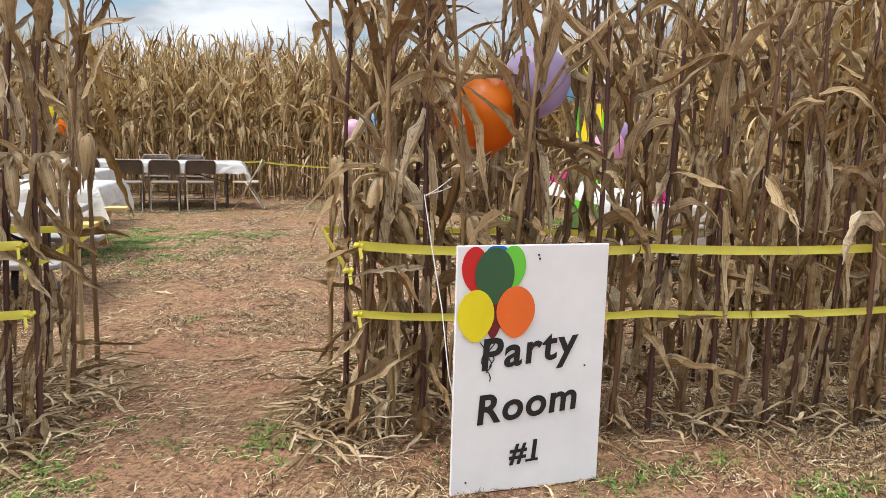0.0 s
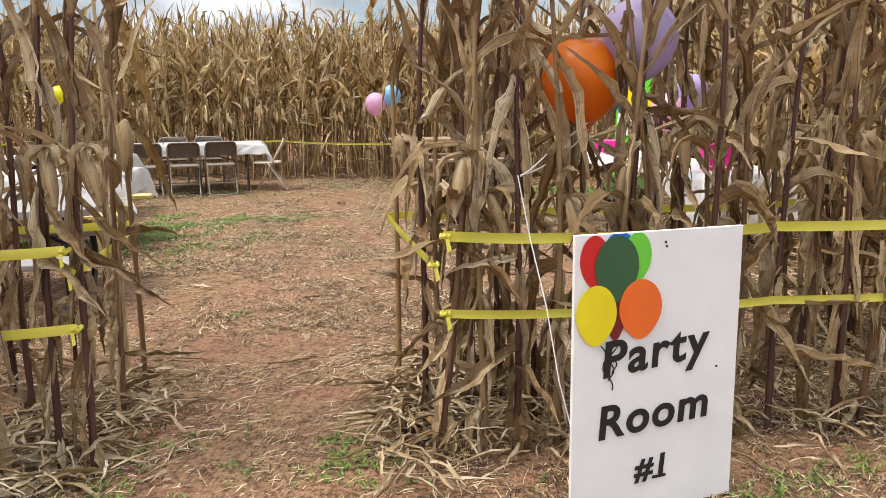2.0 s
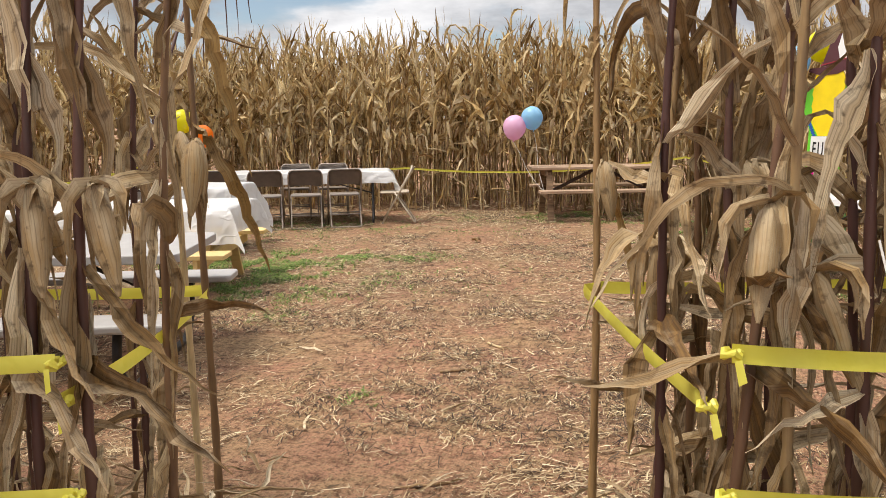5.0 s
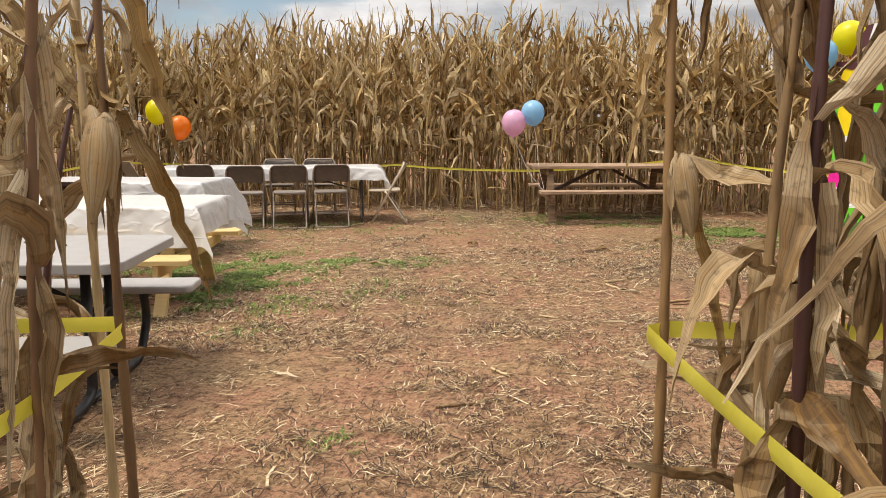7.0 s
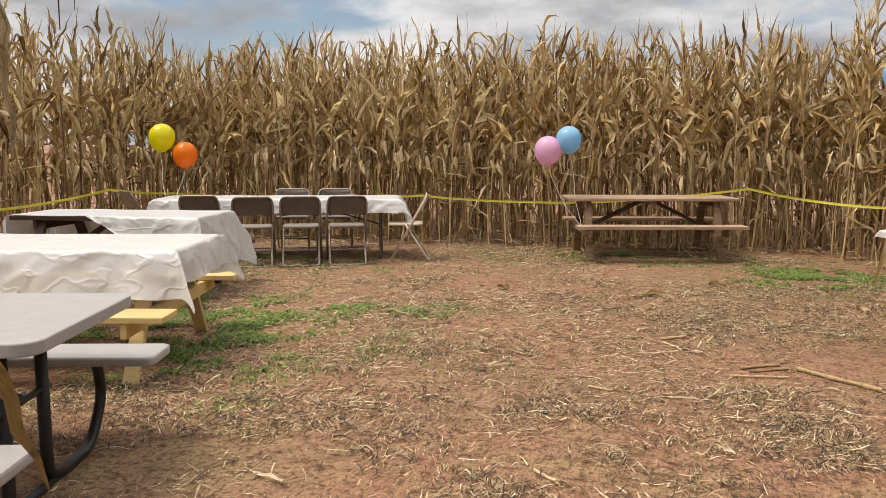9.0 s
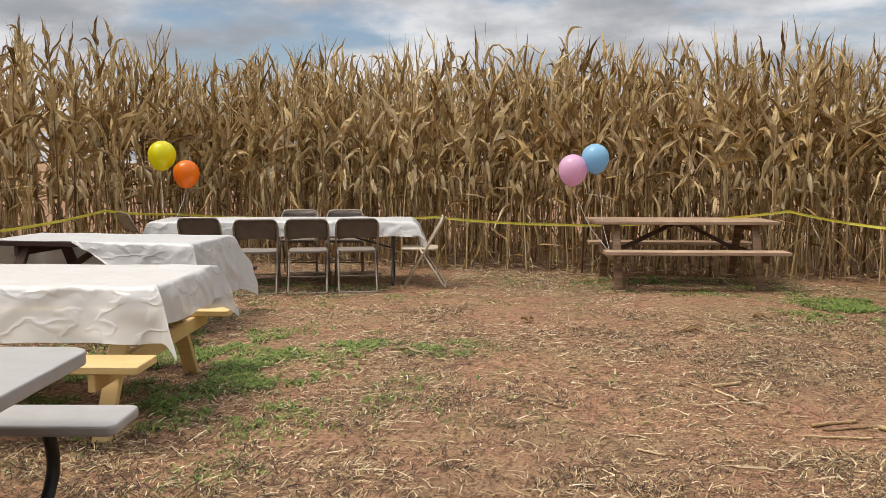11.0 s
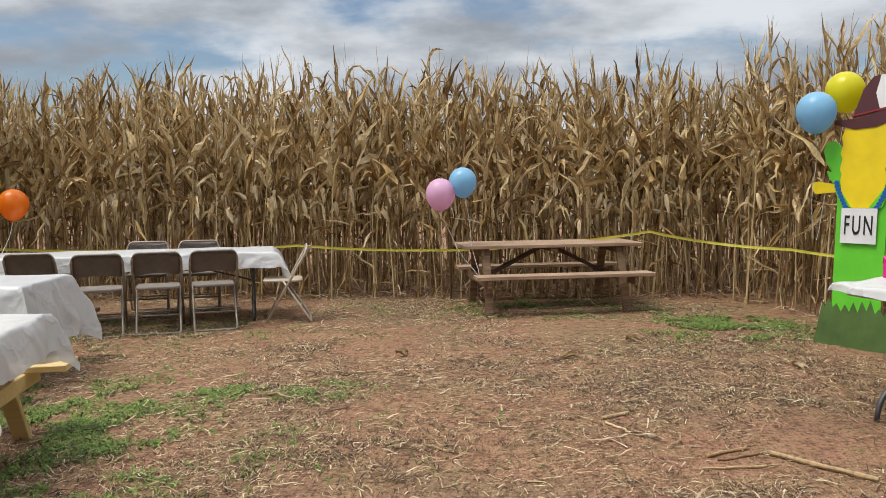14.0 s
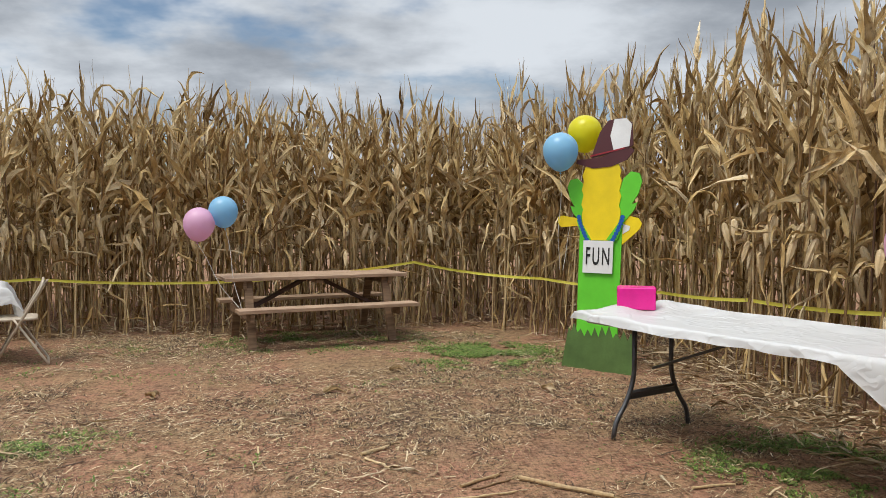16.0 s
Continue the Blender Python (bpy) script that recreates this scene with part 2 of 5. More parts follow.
WHITE_PAINT = plain("white_sign_paint", (0.87, 0.87, 0.87), 0.55, 0, 0.06, 5, 0.1)
BLACK_PAINT = plain("black_sign_paint", (0.012, 0.012, 0.013), 0.5)
PLY = wood_material("raw_plywood_edge", (0.5, 0.38, 0.24), (0.36, 0.26, 0.15))


def cloth_material():
    """Thin white plastic film: faint fold lines, a little see-through."""
    m = Nodes("white_plastic_tablecloth", 0.36)
    f = m.noise(4.5, 5)
    m.colour(m.ramp(f, [(0.3, (0.70, 0.70, 0.69)), (0.7, (0.76, 0.76, 0.755))]))

    def folds(scale, stretch):
        n = m.noise(scale, 2, "Object", stretch)
        sub = m.nt.nodes.new("ShaderNodeMath"); sub.operation = "SUBTRACT"; sub.inputs[1].default_value = 0.5
        ab = m.nt.nodes.new("ShaderNodeMath"); ab.operation = "ABSOLUTE"
        m.link(n, sub.inputs[0]); m.link(sub.outputs[0], ab.inputs[0])
        return m.span(ab.outputs[0], 0.0, 0.05, (1, 0))
    h = m.nt.nodes.new("ShaderNodeMath"); h.operation = "ADD"
    m.link(folds(2.2, (1, 1.3, 0.8)), h.inputs[0]); m.link(folds(5.0, (0.7, 1, 1.2)), h.inputs[1])
    m.bump(h.outputs[0], 0.35, 0.012)
    m.translucent(0.12, (0.8, 0.79, 0.76))
    clear, mx = m.nt.nodes.new("ShaderNodeBsdfTransparent"), m.nt.nodes.new("ShaderNodeMixShader")
    out = m.nt.nodes["Material Output"]
    body = out.inputs[0].links[0].from_socket
    mx.inputs[0].default_value = 0.14
    m.link(body, mx.inputs[1]); m.link(clear.outputs[0], mx.inputs[2]); m.link(mx.outputs[0], out.inputs[0])
    return m.mat


CLOTH = cloth_material()


def rubber(name, colour):
    m = Nodes(name, 0.28)
    f = m.noise(3, 3, "Object")
    c = m.ramp(f, [(0.3, tuple(x * 0.88 for x in colour)), (0.7, colour)])
    m.colour(c)
    m.translucent(0.4, colour)
    return m.mat


def tape_material():
    m = Nodes("yellow_barrier_tape", 0.35)
    f = m.noise(7, 4)
    c = m.ramp(f, [(0.3, (0.74, 0.68, 0.08)), (0.7, (0.86, 0.80, 0.15))])
    m.colour(c)
    m.bump(m.noise(18, 3), 0.4, 0.01)
    m.translucent(0.3, (0.8, 0.72, 0.08))
    return m.mat


TAPE = tape_material()
STRING = plain("white_string", (0.72, 0.70, 0.66), 0.8)


# ---------------------------------------------------------------- mesh helpers
def to_mesh(name, verts, faces, uvs=None, smooth=True):
    me = bpy.data.meshes.new(name)
    me.from_pydata([tuple(v) for v in verts], [], [tuple(f) for f in faces])
    if uvs is not None:
        layer = me.uv_layers.new(name="uv")
        idx = np.empty(len(me.loops), dtype=np.int32)
        me.loops.foreach_get("vertex_index", idx)
        layer.data.foreach_set("uv", np.asarray(uvs, dtype=np.float32)[idx].ravel())
    if smooth:
        me.polygons.foreach_set("use_smooth", np.ones(len(me.polygons), dtype=bool))
    return me


def part(name, bm, material, parent=None, label="", smooth=False):
    """Link a bmesh (or mesh) as one object, under a thing or a part."""
    if isinstance(bm, bpy.types.Mesh):
        me = bm
    else:
        bmesh.ops.recalc_face_normals(bm, faces=bm.faces)
        me = bpy.data.meshes.new(name)
        bm.to_mesh(me)
        bm.free()
        if smooth:
            me.polygons.foreach_set("use_smooth", np.ones(len(me.polygons), dtype=bool))
    for m in material if isinstance(material, (list, tuple)) else [material]:
        me.materials.append(m)
    ob = new(name, me)
    ob.parent = parent
    if label:
        tagged(ob, label)
    return ob


def block(size, at=(0, 0, 0), rot=None, bevel=0.004, bm=None):
    """A bevelled box, centred at `at`, added to bm."""
    own = bmesh.new()
    bmesh.ops.create_cube(own, size=1)
    bmesh.ops.scale(own, vec=size, verts=own.verts)
    if bevel:
        bmesh.ops.bevel(own, geom=own.edges[:], offset=bevel, segments=1, affect="EDGES")
    m = Matrix.Translation(at) @ (rot.to_4x4() if rot else Matrix())
    bmesh.ops.transform(own, matrix=m, verts=own.verts)
    if bm is None:
        return own
    me = bpy.data.meshes.new("tmp")
    own.to_mesh(me)
    own.free()
    bm.from_mesh(me)
    bpy.data.meshes.remove(me)
    return bm


def beam(a, b, w, h, bm=None, bevel=0.004, up=(0, 0, 1)):
    """A board from a to b, w wide and h deep."""
    a, b = Vector(a), Vector(b)
    d = b - a
    x = d.normalized()
    y = Vector(up).cross(x)
    y = y.normalized() if y.length > 1e-4 else Vector((0, 1, 0))
    z = x.cross(y)
    rot = Matrix((x, y, z)).transposed()
    return block((d.length, w, h), (a + b) / 2, rot, bevel, bm)


def tube(points, r, n=8, bm=None, closed=False):
    """A round bar along a polyline; r may be one radius or one for each point."""
    bm = bm or bmesh.new()
    pts = [Vector(p) for p in points]
    rs = [r] * len(pts) if isinstance(r, (int, float)) else r
    rings, last = [], None
    for i, p in enumerate(pts):
        t = (pts[min(i + 1, len(pts) - 1)] - pts[max(i - 1, 0)]).normalized()
        ref = last if last is not None else (Vector((0, 0, 1)) if abs(t.z) < 0.9 else Vector((1, 0, 0)))
        s = (ref - t * ref.dot(t)).normalized()
        last = s
        q = t.cross(s)
        rings.append([bm.verts.new(p + (s * math.cos(a) + q * math.sin(a)) * rs[i]) for a in [2 * math.pi * k / n for k in range(n)]])
    for u, v in zip(rings, rings[1:]):
        for k in range(n):
            bm.faces.new((u[k], u[(k + 1) % n], v[(k + 1) % n], v[k]))
    bm.faces.new(rings[0][::-1])
    bm.faces.new(rings[-1])
    return bm


def rounded(points, radius=0.05, steps=4):
    """Round the inner corners of a polyline."""
    pts = [Vector(p) for p in points]
    out = [pts[0]]
    for a, b, c in zip(pts, pts[1:], pts[2:]):
        r = min(radius, (a - b).length * 0.45, (c - b).length * 0.45)
        p, q = b + (a - b).normalized() * r, b + (c - b).normalized() * r
        for i in range(steps + 1):
            t = i / steps
            out.append(p * (1 - t) ** 2 + b * 2 * t * (1 - t) + q * t * t)
    return out + [pts[-1]]


def empty(name, m, label, category, group=""):
    ob = new(name)
    ob.empty_display_size = 0.1
    ob.matrix_basis = m
    return tagged(ob, label, category, group)


def plate(outline, thick, bm=None, index=0, y=0.0):
    """A flat board in the xz plane from an outline, front face at y, going back by thick."""
    bm = bm or bmesh.new()
    f = [bm.verts.new((p[0], y, p[1])) for p in outline]
    b = [bm.verts.new((p[0], y + thick, p[1])) for p in outline]
    faces = [bm.faces.new(f), bm.faces.new(b[::-1])]
    for i in range(len(f)):
        j = (i + 1) % len(f)
        faces.append(bm.faces.new((f[j], f[i], b[i], b[j])))
    for g in faces:
        g.material_index = index
    return bm


def oval(cx, cz, rx, rz, n=28, tail=0.0):
    out = []
    for k in range(n):
        a = 2 * math.pi * k / n
        s, c = math.sin(a), math.cos(a)
        x = cx + rx * c * (1 - tail * max(0, -s) ** 2)
        out.append((x, cz + rz * s * (1 + 0.35 * tail * max(0, -s))))
    return out


def lettering(text, size, bold=0.0, shear=0.0, space=1.0):
    """Mesh of words in the built-in font, lying in the xz plane, facing -y, centred."""
    cu = bpy.data.curves.new("words", "FONT")
    cu.body, cu.size, cu.offset, cu.shear = text, size, bold, shear
    cu.space_character = space
    cu.align_x, cu.align_y, cu.extrude = "CENTER", "CENTER", 0.0015
    tmp = new("words", cu)
    me = bpy.data.meshes.new_from_object(tmp.evaluated_get(bpy.context.evaluated_depsgraph_get()))
    bpy.data.objects.remove(tmp)
    me.transform(Matrix.Rotation(radians(90), 4, "X"))
    return me


# ---------------------------------------------------------------- ground
def ground_height(x, y):
    return 0.018 * noise.noise((x * 0.9, y * 0.9, 3.1)) + 0.008 * noise.noise((x * 4, y * 4, 7.7))


def build_ground():
    xs = [-2500, -300, -60, -20] + [round(-11 + 0.2 * i, 3) for i in range(86)] + [14, 60, 300, 2500]
    ys = [-2500, -300, -60, -12] + [round(-1 + 0.2 * i, 3) for i in range(86)] + [26, 60, 300, 2500]
    verts = [(x, y, ground_height(x, y) if abs(x) < 15 and -6 < y < 20 else 0.0) for y in ys for x in xs]
    w = len(xs)
    faces = [(j * w + i, j * w + i + 1, (j + 1) * w + i + 1, (j + 1) * w + i) for j in range(len(ys) - 1) for i in range(w - 1)]
    me = to_mesh("ground", verts, faces)
    return tagged(part("ground", me, SOIL), "bare red clay field soil strewn with straw", "ground", kind="structure")


build_ground()


# ---------------------------------------------------------------- maize
def strip(path, width, fold, seg_dir, across=3):
    """Ribbon along path: arrays of points, widths, side vectors; returns verts, faces, uvs."""
    n = len(path)
    v, f, uv = [], [], []
    for i in range(n):
        side, up = seg_dir[i]
        for k in range(across):
            s = k / (across - 1) * 2 - 1
            v.append(path[i] + side * (s * width[i] / 2) + up * (abs(s) * fold * width[i]))
            uv.append(((s + 1) / 2, i / (n - 1)))
    for i in range(n - 1):
        for k in range(across - 1):
            a = i * across + k
            f.append((a, a + 1, a + across + 1, a + across))
    return np.array(v), f, np.array(uv)


def blade(rng, start, az, e0, e1, length, width, segs, across=3, droop=0.3, twist=1.0, wave=0.05, fold=None, face=None):
    """One maize blade: leaves the stalk at elevation e0, breaks over at the share `droop` of its length, hangs at e1."""
    p, pts, sd = np.array(start, float), [], []
    tw0 = rng.uniform(-0.6, 0.6)
    tw1 = rng.uniform(-twist, twist) * 1.7
    if face is not None:
        tw0, tw1 = face, 0.25
    phase, curl, sharp = rng.uniform(0, 6.28), rng.uniform(0.2, 0.95), rng.uniform(6, 18)
    for i in range(segs + 1):
        s = i / segs
        k = 1 / (1 + math.exp(-sharp * (s - droop)))
        e = e0 + (e1 - e0) * k + wave * math.sin(phase + s * 8) * 1.6 + rng.gauss(0, wave * 2.0)
        azr = az + 0.25 * math.sin(phase + s * 4) * s + rng.gauss(0, 0.12)
        d = np.array([math.cos(azr) * math.cos(e), math.sin(azr) * math.cos(e), math.sin(e)])
        side = np.array([-math.sin(az), math.cos(az), 0.0])
        up = np.cross(d, side)
        t = tw0 + tw1 * s + 0.3 * math.sin(phase * 2 + 7 * s) + rng.gauss(0, 0.16)
        pts.append(p.copy())
        sd.append((side * math.cos(t) + up * math.sin(t), -side * math.sin(t) + up * math.cos(t)))
        p = p + d * (length / segs)
    curl = curl if fold is None else fold
    w = [width * (0.5 + 0.5 * min(1, s * 4)) * (1 - s ** 1.45) * (0.8 + 0.2 * math.sin(phase + 11 * s)) * rng.uniform(0.8, 1.12) + 0.003 for s in [i / segs for i in range(segs + 1)]]
    return strip(np.array(pts), w, curl, sd, across)


def rod(path, radii, n):
    """Round rod as arrays."""
    v, f, uv = [], [], []
    for i, (p, r) in enumerate(zip(path, radii)):
        for k in range(n):
            a = 2 * math.pi * k / n
            v.append((p[0] + r * math.cos(a), p[1] + r * math.sin(a), p[2]))
            uv.append((k / n, i / len(path)))
    for i in range(len(path) - 1):
        for k in range(n):
            f.append((i * n + k, i * n + (k + 1) % n, (i + 1) * n + (k + 1) % n, (i + 1) * n + k))
    return np.array(v), f, np.array(uv)


def ear_shape(rng, start, az, segs=6, n=7, drop=True, size=1.0):
    """A husked cob hanging from its shank, with loose husk tips."""
    length, rad = rng.uniform(0.2, 0.27) * size, rng.uniform(0.026, 0.034) * size
    e = rng.uniform(-1.45, -1.0) if drop else rng.uniform(0.7, 1.2)
    d = Vector((math.cos(az) * math.cos(e), math.sin(az) * math.cos(e), math.sin(e)))
    out = Vector((math.cos(az), math.sin(az), 0.2)).normalized()
    s = d.orthogonal().normalized()
    q = d.cross(s)
    base = Vector(start) + out * 0.05
    v, f, uv = [], [], []
    prof = [(0.0, 0.25), (0.08, 0.75), (0.3, 1.0), (0.6, 0.92), (0.85, 0.5), (1.0, 0.12)]
    for i, (t, r) in enumerate(prof):
        for k in range(n):
            a = 2 * math.pi * k / n
            rr = rad * r * (1 + 0.14 * math.sin(3 * a + i))
            c = base + d * (t * length) + (s * math.cos(a) + q * math.sin(a)) * rr
            v.append(c)
            uv.append((k / n * 2, t))
    for i in range(len(prof) - 1):
        for k in range(n):
            f.append((i * n + k, i * n + (k + 1) % n, (i + 1) * n + (k + 1) % n, (i + 1) * n + k))
    return np.array([tuple(p) for p in v]), f, np.array(uv), base, d


def plant(seed, hi):
    """Parts of one dry maize plant: list of (kind, verts, faces, uvs). Height about 2.6 to 2.9 m."""
    rng = random.Random(seed)
    H = rng.uniform(2.35, 2.75)
    lean, laz = rng.uniform(0, 0.06), rng.uniform(0, 6.28)

    def axis(z):
        k = (z / H) ** 1.7 * H * lean
        return np.array([k * math.cos(laz) + 0.012 * math.sin(z * 3 + laz), k * math.sin(laz) + 0.012 * math.cos(z * 2.3 + laz), z])
    out = []
    zs, rs = [], []
    nodes = [0.0]
    while nodes[-1] < H - 0.1:
        nodes.append(nodes[-1] + rng.uniform(0.15, 0.21))
    if hi:
        for z in nodes:
            r = 0.0142 * (1 - 0.6 * z / H)
            zs += [z, z + 0.012, z + 0.03]
            rs += [r * 1.28, r * 1.2, r]
    else:
        zs = [0, 0.4, 0.9, 1.5, 2.1, H]
        rs = [0.0125 * (1 - 0.62 * z / H) for z in zs]
    out.append(("stalk", *rod([axis(z) for z in zs], rs, 7 if hi else 5)))
    segs, across = (12, 3) if hi else (7, 3)
    az = rng.uniform(0, 6.28)
    for z in nodes[1:]:
        t = z / H
        for again in range(2 if t < 0.9 else 1):
            az += math.pi * (1 if not again else 0.45) + rng.uniform(-0.7, 0.7)
            if again and rng.random() < ((0.1 if t < 0.4 else 0.08) if hi else (0.1 if t > 0.5 else 0.7)):
                continue
            if t < 0.34 and rng.random() < (0.1 if hi else 0.3):
                continue
            zz = z + (rng.uniform(-0.08, 0.08) if again else 0)
            kind = rng.random()
            if t > 0.76:            # erect flag leaves
                e0 = rng.uniform(1.0, 1.5)
                e1 = e0 - rng.uniform(0.0, 0.45) if kind < 0.75 else rng.uniform(-1.2, 0.2)
                ln, wd, dr = rng.uniform(0.3, 0.55), rng.uniform(0.035, 0.065) * (1.0 if hi else 1.25), rng.uniform(0.35, 0.75)
            elif t > 0.52:
                if kind < 0.55:     # straight and steep
                    e0 = rng.uniform(0.75, 1.45)
                    e1, dr = e0 - rng.uniform(0.0, 0.5), 0.5
                elif kind < 0.7:    # rises, then snaps over
                    e0, e1, dr = rng.uniform(0.7, 1.4), rng.uniform(-1.5, -0.9), rng.uniform(0.3, 0.6)
                elif kind < 0.86:   # slack along the stalk
                    e0, e1, dr = rng.uniform(-1.4, -0.7), rng.uniform(-1.57, -1.3), 0.15
                else:               # stiff and slanting
                    e0 = rng.uniform(-0.7, 0.6)
                    e1, dr = e0 + rng.uniform(-0.6, 0.1), 0.5
                ln, wd = rng.uniform(0.32, 0.66), rng.uniform(0.045, 0.09) * (1.0 if hi else 1.4)
            elif t > 0.34:
                if kind < 0.5:
                    e0, e1, dr = rng.uniform(-1.45, -0.8), rng.uniform(-1.57, -1.35), 0.12
                elif kind < 0.8:
                    e0 = rng.uniform(-1.0, 0.9)
                    e1, dr = e0 + rng.uniform(-0.6, 0.15), 0.5
                else:
                    e0, e1, dr = rng.uniform(0.6, 1.3), rng.uniform(-1.5, -0.8), rng.uniform(0.2, 0.5)
                ln, wd = rng.uniform(0.3, 0.62), rng.uniform(0.035, 0.08) * (1.15 if hi else 0.95)
            else:
                e0, e1 = rng.uniform(-1.5, -0.7), rng.uniform(-1.57, -1.35)
                if kind < 0.3:
                    e0 = rng.uniform(-0.9, 0.7)
                    e1 = e0 - rng.uniform(0.0, 0.8)
                ln, wd, dr = rng.uniform(0.28, 0.6), rng.uniform(0.02, 0.055) * (1.7 if hi else 0.8), 0.12
            ln = min(ln, zz * 1.15 + 0.1)
            out.append(("leaf", *blade(rng, axis(zz), az, e0, e1, ln, wd, segs, across, dr, 1.3 if hi else 1.8, 0.06 if hi else 0.055)))
        if hi and rng.random() < 0.3:
            # sheath that still clasps the stalk
            out.append(("sheath", *blade(rng, axis(z) + np.array([0.008 * math.cos(az), 0.008 * math.sin(az), 0]), az + 0.3, 1.5, 1.56, 0.17, 0.045, 4, across, 0.5, 0.2, 0.0)))
    if rng.random() < (0.7 if hi else 0.92):
        z = rng.uniform(1.0, 1.4)
        ea = rng.uniform(0, 6.28)
        v, f, uv, b, d = ear_shape(rng, axis(z), ea, drop=rng.random() < 0.8)
        out.append(("ear", v, f, uv))
        for _ in range(3 if hi else 1):
            a2 = ea + rng.uniform(-1.2, 1.2)
            out.append(("husk", *blade(rng, tuple(b), a2, rng.uniform(-0.6, 0.8), -1.5, rng.uniform(0.12, 0.25), 0.045, 6 if hi else 4, across, 0.25)))
    # tassel: a thin spike with a few branches
    top = axis(H)
    out.append(("tassel", *blade(rng, top, laz, 1.5, 1.45, rng.uniform(0.28, 0.48), 0.009, 5, 2, 1, 0.2, 0.03)))
    for _ in range(rng.randint(3, 6)):
        out.append(("tassel", *blade(rng, top + np.array([0, 0, rng.uniform(-0.03, 0.1)]), rng.uniform(0, 6.28), rng.uniform(1.1, 1.45), rng.uniform(0.7, 1.4), rng.uniform(0.14, 0.3), 0.007, 5, 2, 1, 0.2, 0.05)))
    return out


def merged(plantparts):
    """One array set of a whole plant: verts, quads, uvs, material index for each face."""
    V, F, U, M, off = [], [], [], [], 0
    for kind, v, f, uv in plantparts:
        V.append(v); U.append(uv)
        F.append(np.array(f) + off)
        M.append(np.full(len(f), {"stalk": 0, "tassel": 1, "leaf": 1, "sheath": 1, "ear": 2, "husk": 2}[kind]))
        off += len(v)
    return np.concatenate(V), np.concatenate(F), np.concatenate(U), np.concatenate(M)


FIELD_KINDS = [merged(plant(100 + i, False)) for i in range(26)]


def maize_mass(name, spots, label, seed):
    """A stand of maize too many to count, joined in one mesh."""
    rng = random.Random(seed)
    V, F, U, M, off = [], [], [], [], 0
    for x, y, tall in spots:
        v, f, u, m = FIELD_KINDS[rng.randrange(len(FIELD_KINDS))]
        a, k = rng.uniform(0, 6.28), tall * rng.uniform(0.9, 1.06)
        c, s = math.cos(a), math.sin(a)
        tx, ty = rng.gauss(0, 0.03), rng.gauss(0, 0.03)
        p = np.empty_like(v)
        p[:, 0] = x + c * v[:, 0] - s * v[:, 1] + tx * v[:, 2]
        p[:, 1] = y + s * v[:, 0] + c * v[:, 1] + ty * v[:, 2]
        p[:, 2] = v[:, 2] * k - 0.02
        V.append(p); F.append(f + off); U.append(u); M.append(m)
        off += len(v)
    V, F, U, M = np.concatenate(V), np.concatenate(F), np.concatenate(U), np.concatenate(M)
    me = bpy.data.meshes.new(name)
    me.vertices.add(len(V)); me.vertices.foreach_set("co", V.astype(np.float32).ravel())
    me.loops.add(F.size); me.loops.foreach_set("vertex_index", F.astype(np.int32).ravel())
    me.polygons.add(len(F)); me.polygons.foreach_set("loop_start", np.arange(0, F.size, 4, dtype=np.int32))
    layer = me.uv_layers.new(name="uv")
    layer.data.foreach_set("uv", U[F.ravel()].astype(np.float32).ravel())
    me.polygons.foreach_set("material_index", M.astype(np.int32))
    me.update(calc_edges=True)
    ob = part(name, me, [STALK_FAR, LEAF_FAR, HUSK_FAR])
    return tagged(ob, label, "corn field", kind="stuff")


def row(a, b, step, rng, tall=1.0, jitter=0.05):
    """Places along a planted row."""
    a, b = Vector(a), Vector(b)
    n = max(1, int((b - a).length / step))
    return [((a + (b - a) * ((i + rng.uniform(-0.3, 0.3)) / n)).x + rng.gauss(0, jitter), (a + (b - a) * ((i + rng.uniform(-0.3, 0.3)) / n)).y + rng.gauss(0, jitter), tall) for i in range(n)]


N_FRONT = []


def field_spots():
    rng = random.Random(5)
    back = []
    for k in range(9):
        o = 0.48 * k
        if k == 1:
            N_FRONT.append(len(back))
        back += row((-9.6, BACK_Y - 0.7 + o), ((0.7 if k == 0 else 3.2), BACK_Y + 0.2 + o), 0.15 if k < 3 else 0.17, rng)
    right = []
    for k in range(7):
        o = 0.5 * k
        if k == 1:
            N_FRONT.append(len(right))
        right += row((0.75 + o, BACK_Y - 0.1 + o * 0.6), (2.25 + o, 12.6 + o * 0.4), 0.16, rng, 1.05)
        right += row((2.25 + o, 12.6 + o * 0.4), (RIGHT_X + o, 5.4), 0.16, rng, 1.07)
    left = []
    for k in range(5):
        o = 0.62 * k
        left += row((-8.4 - o, BACK_Y - 0.4), (-7.6 - o, 4.0), 0.17, rng)
    return back, right, left


BACK_Y, RIGHT_X = 14.85, 2.5
BACK, RIGHT, LEFT = field_spots()
maize_mass("corn_stand_back", BACK[N_FRONT[0]:], "tall dry tan maize standing dense behind the clearing", 11)
maize_mass("corn_stand_right", RIGHT[N_FRONT[1]:], "tall dry tan maize standing dense beside the clearing", 12)
maize_mass("corn_stand_left", LEFT, "tall dry tan maize standing dense at the clearing's side", 13)


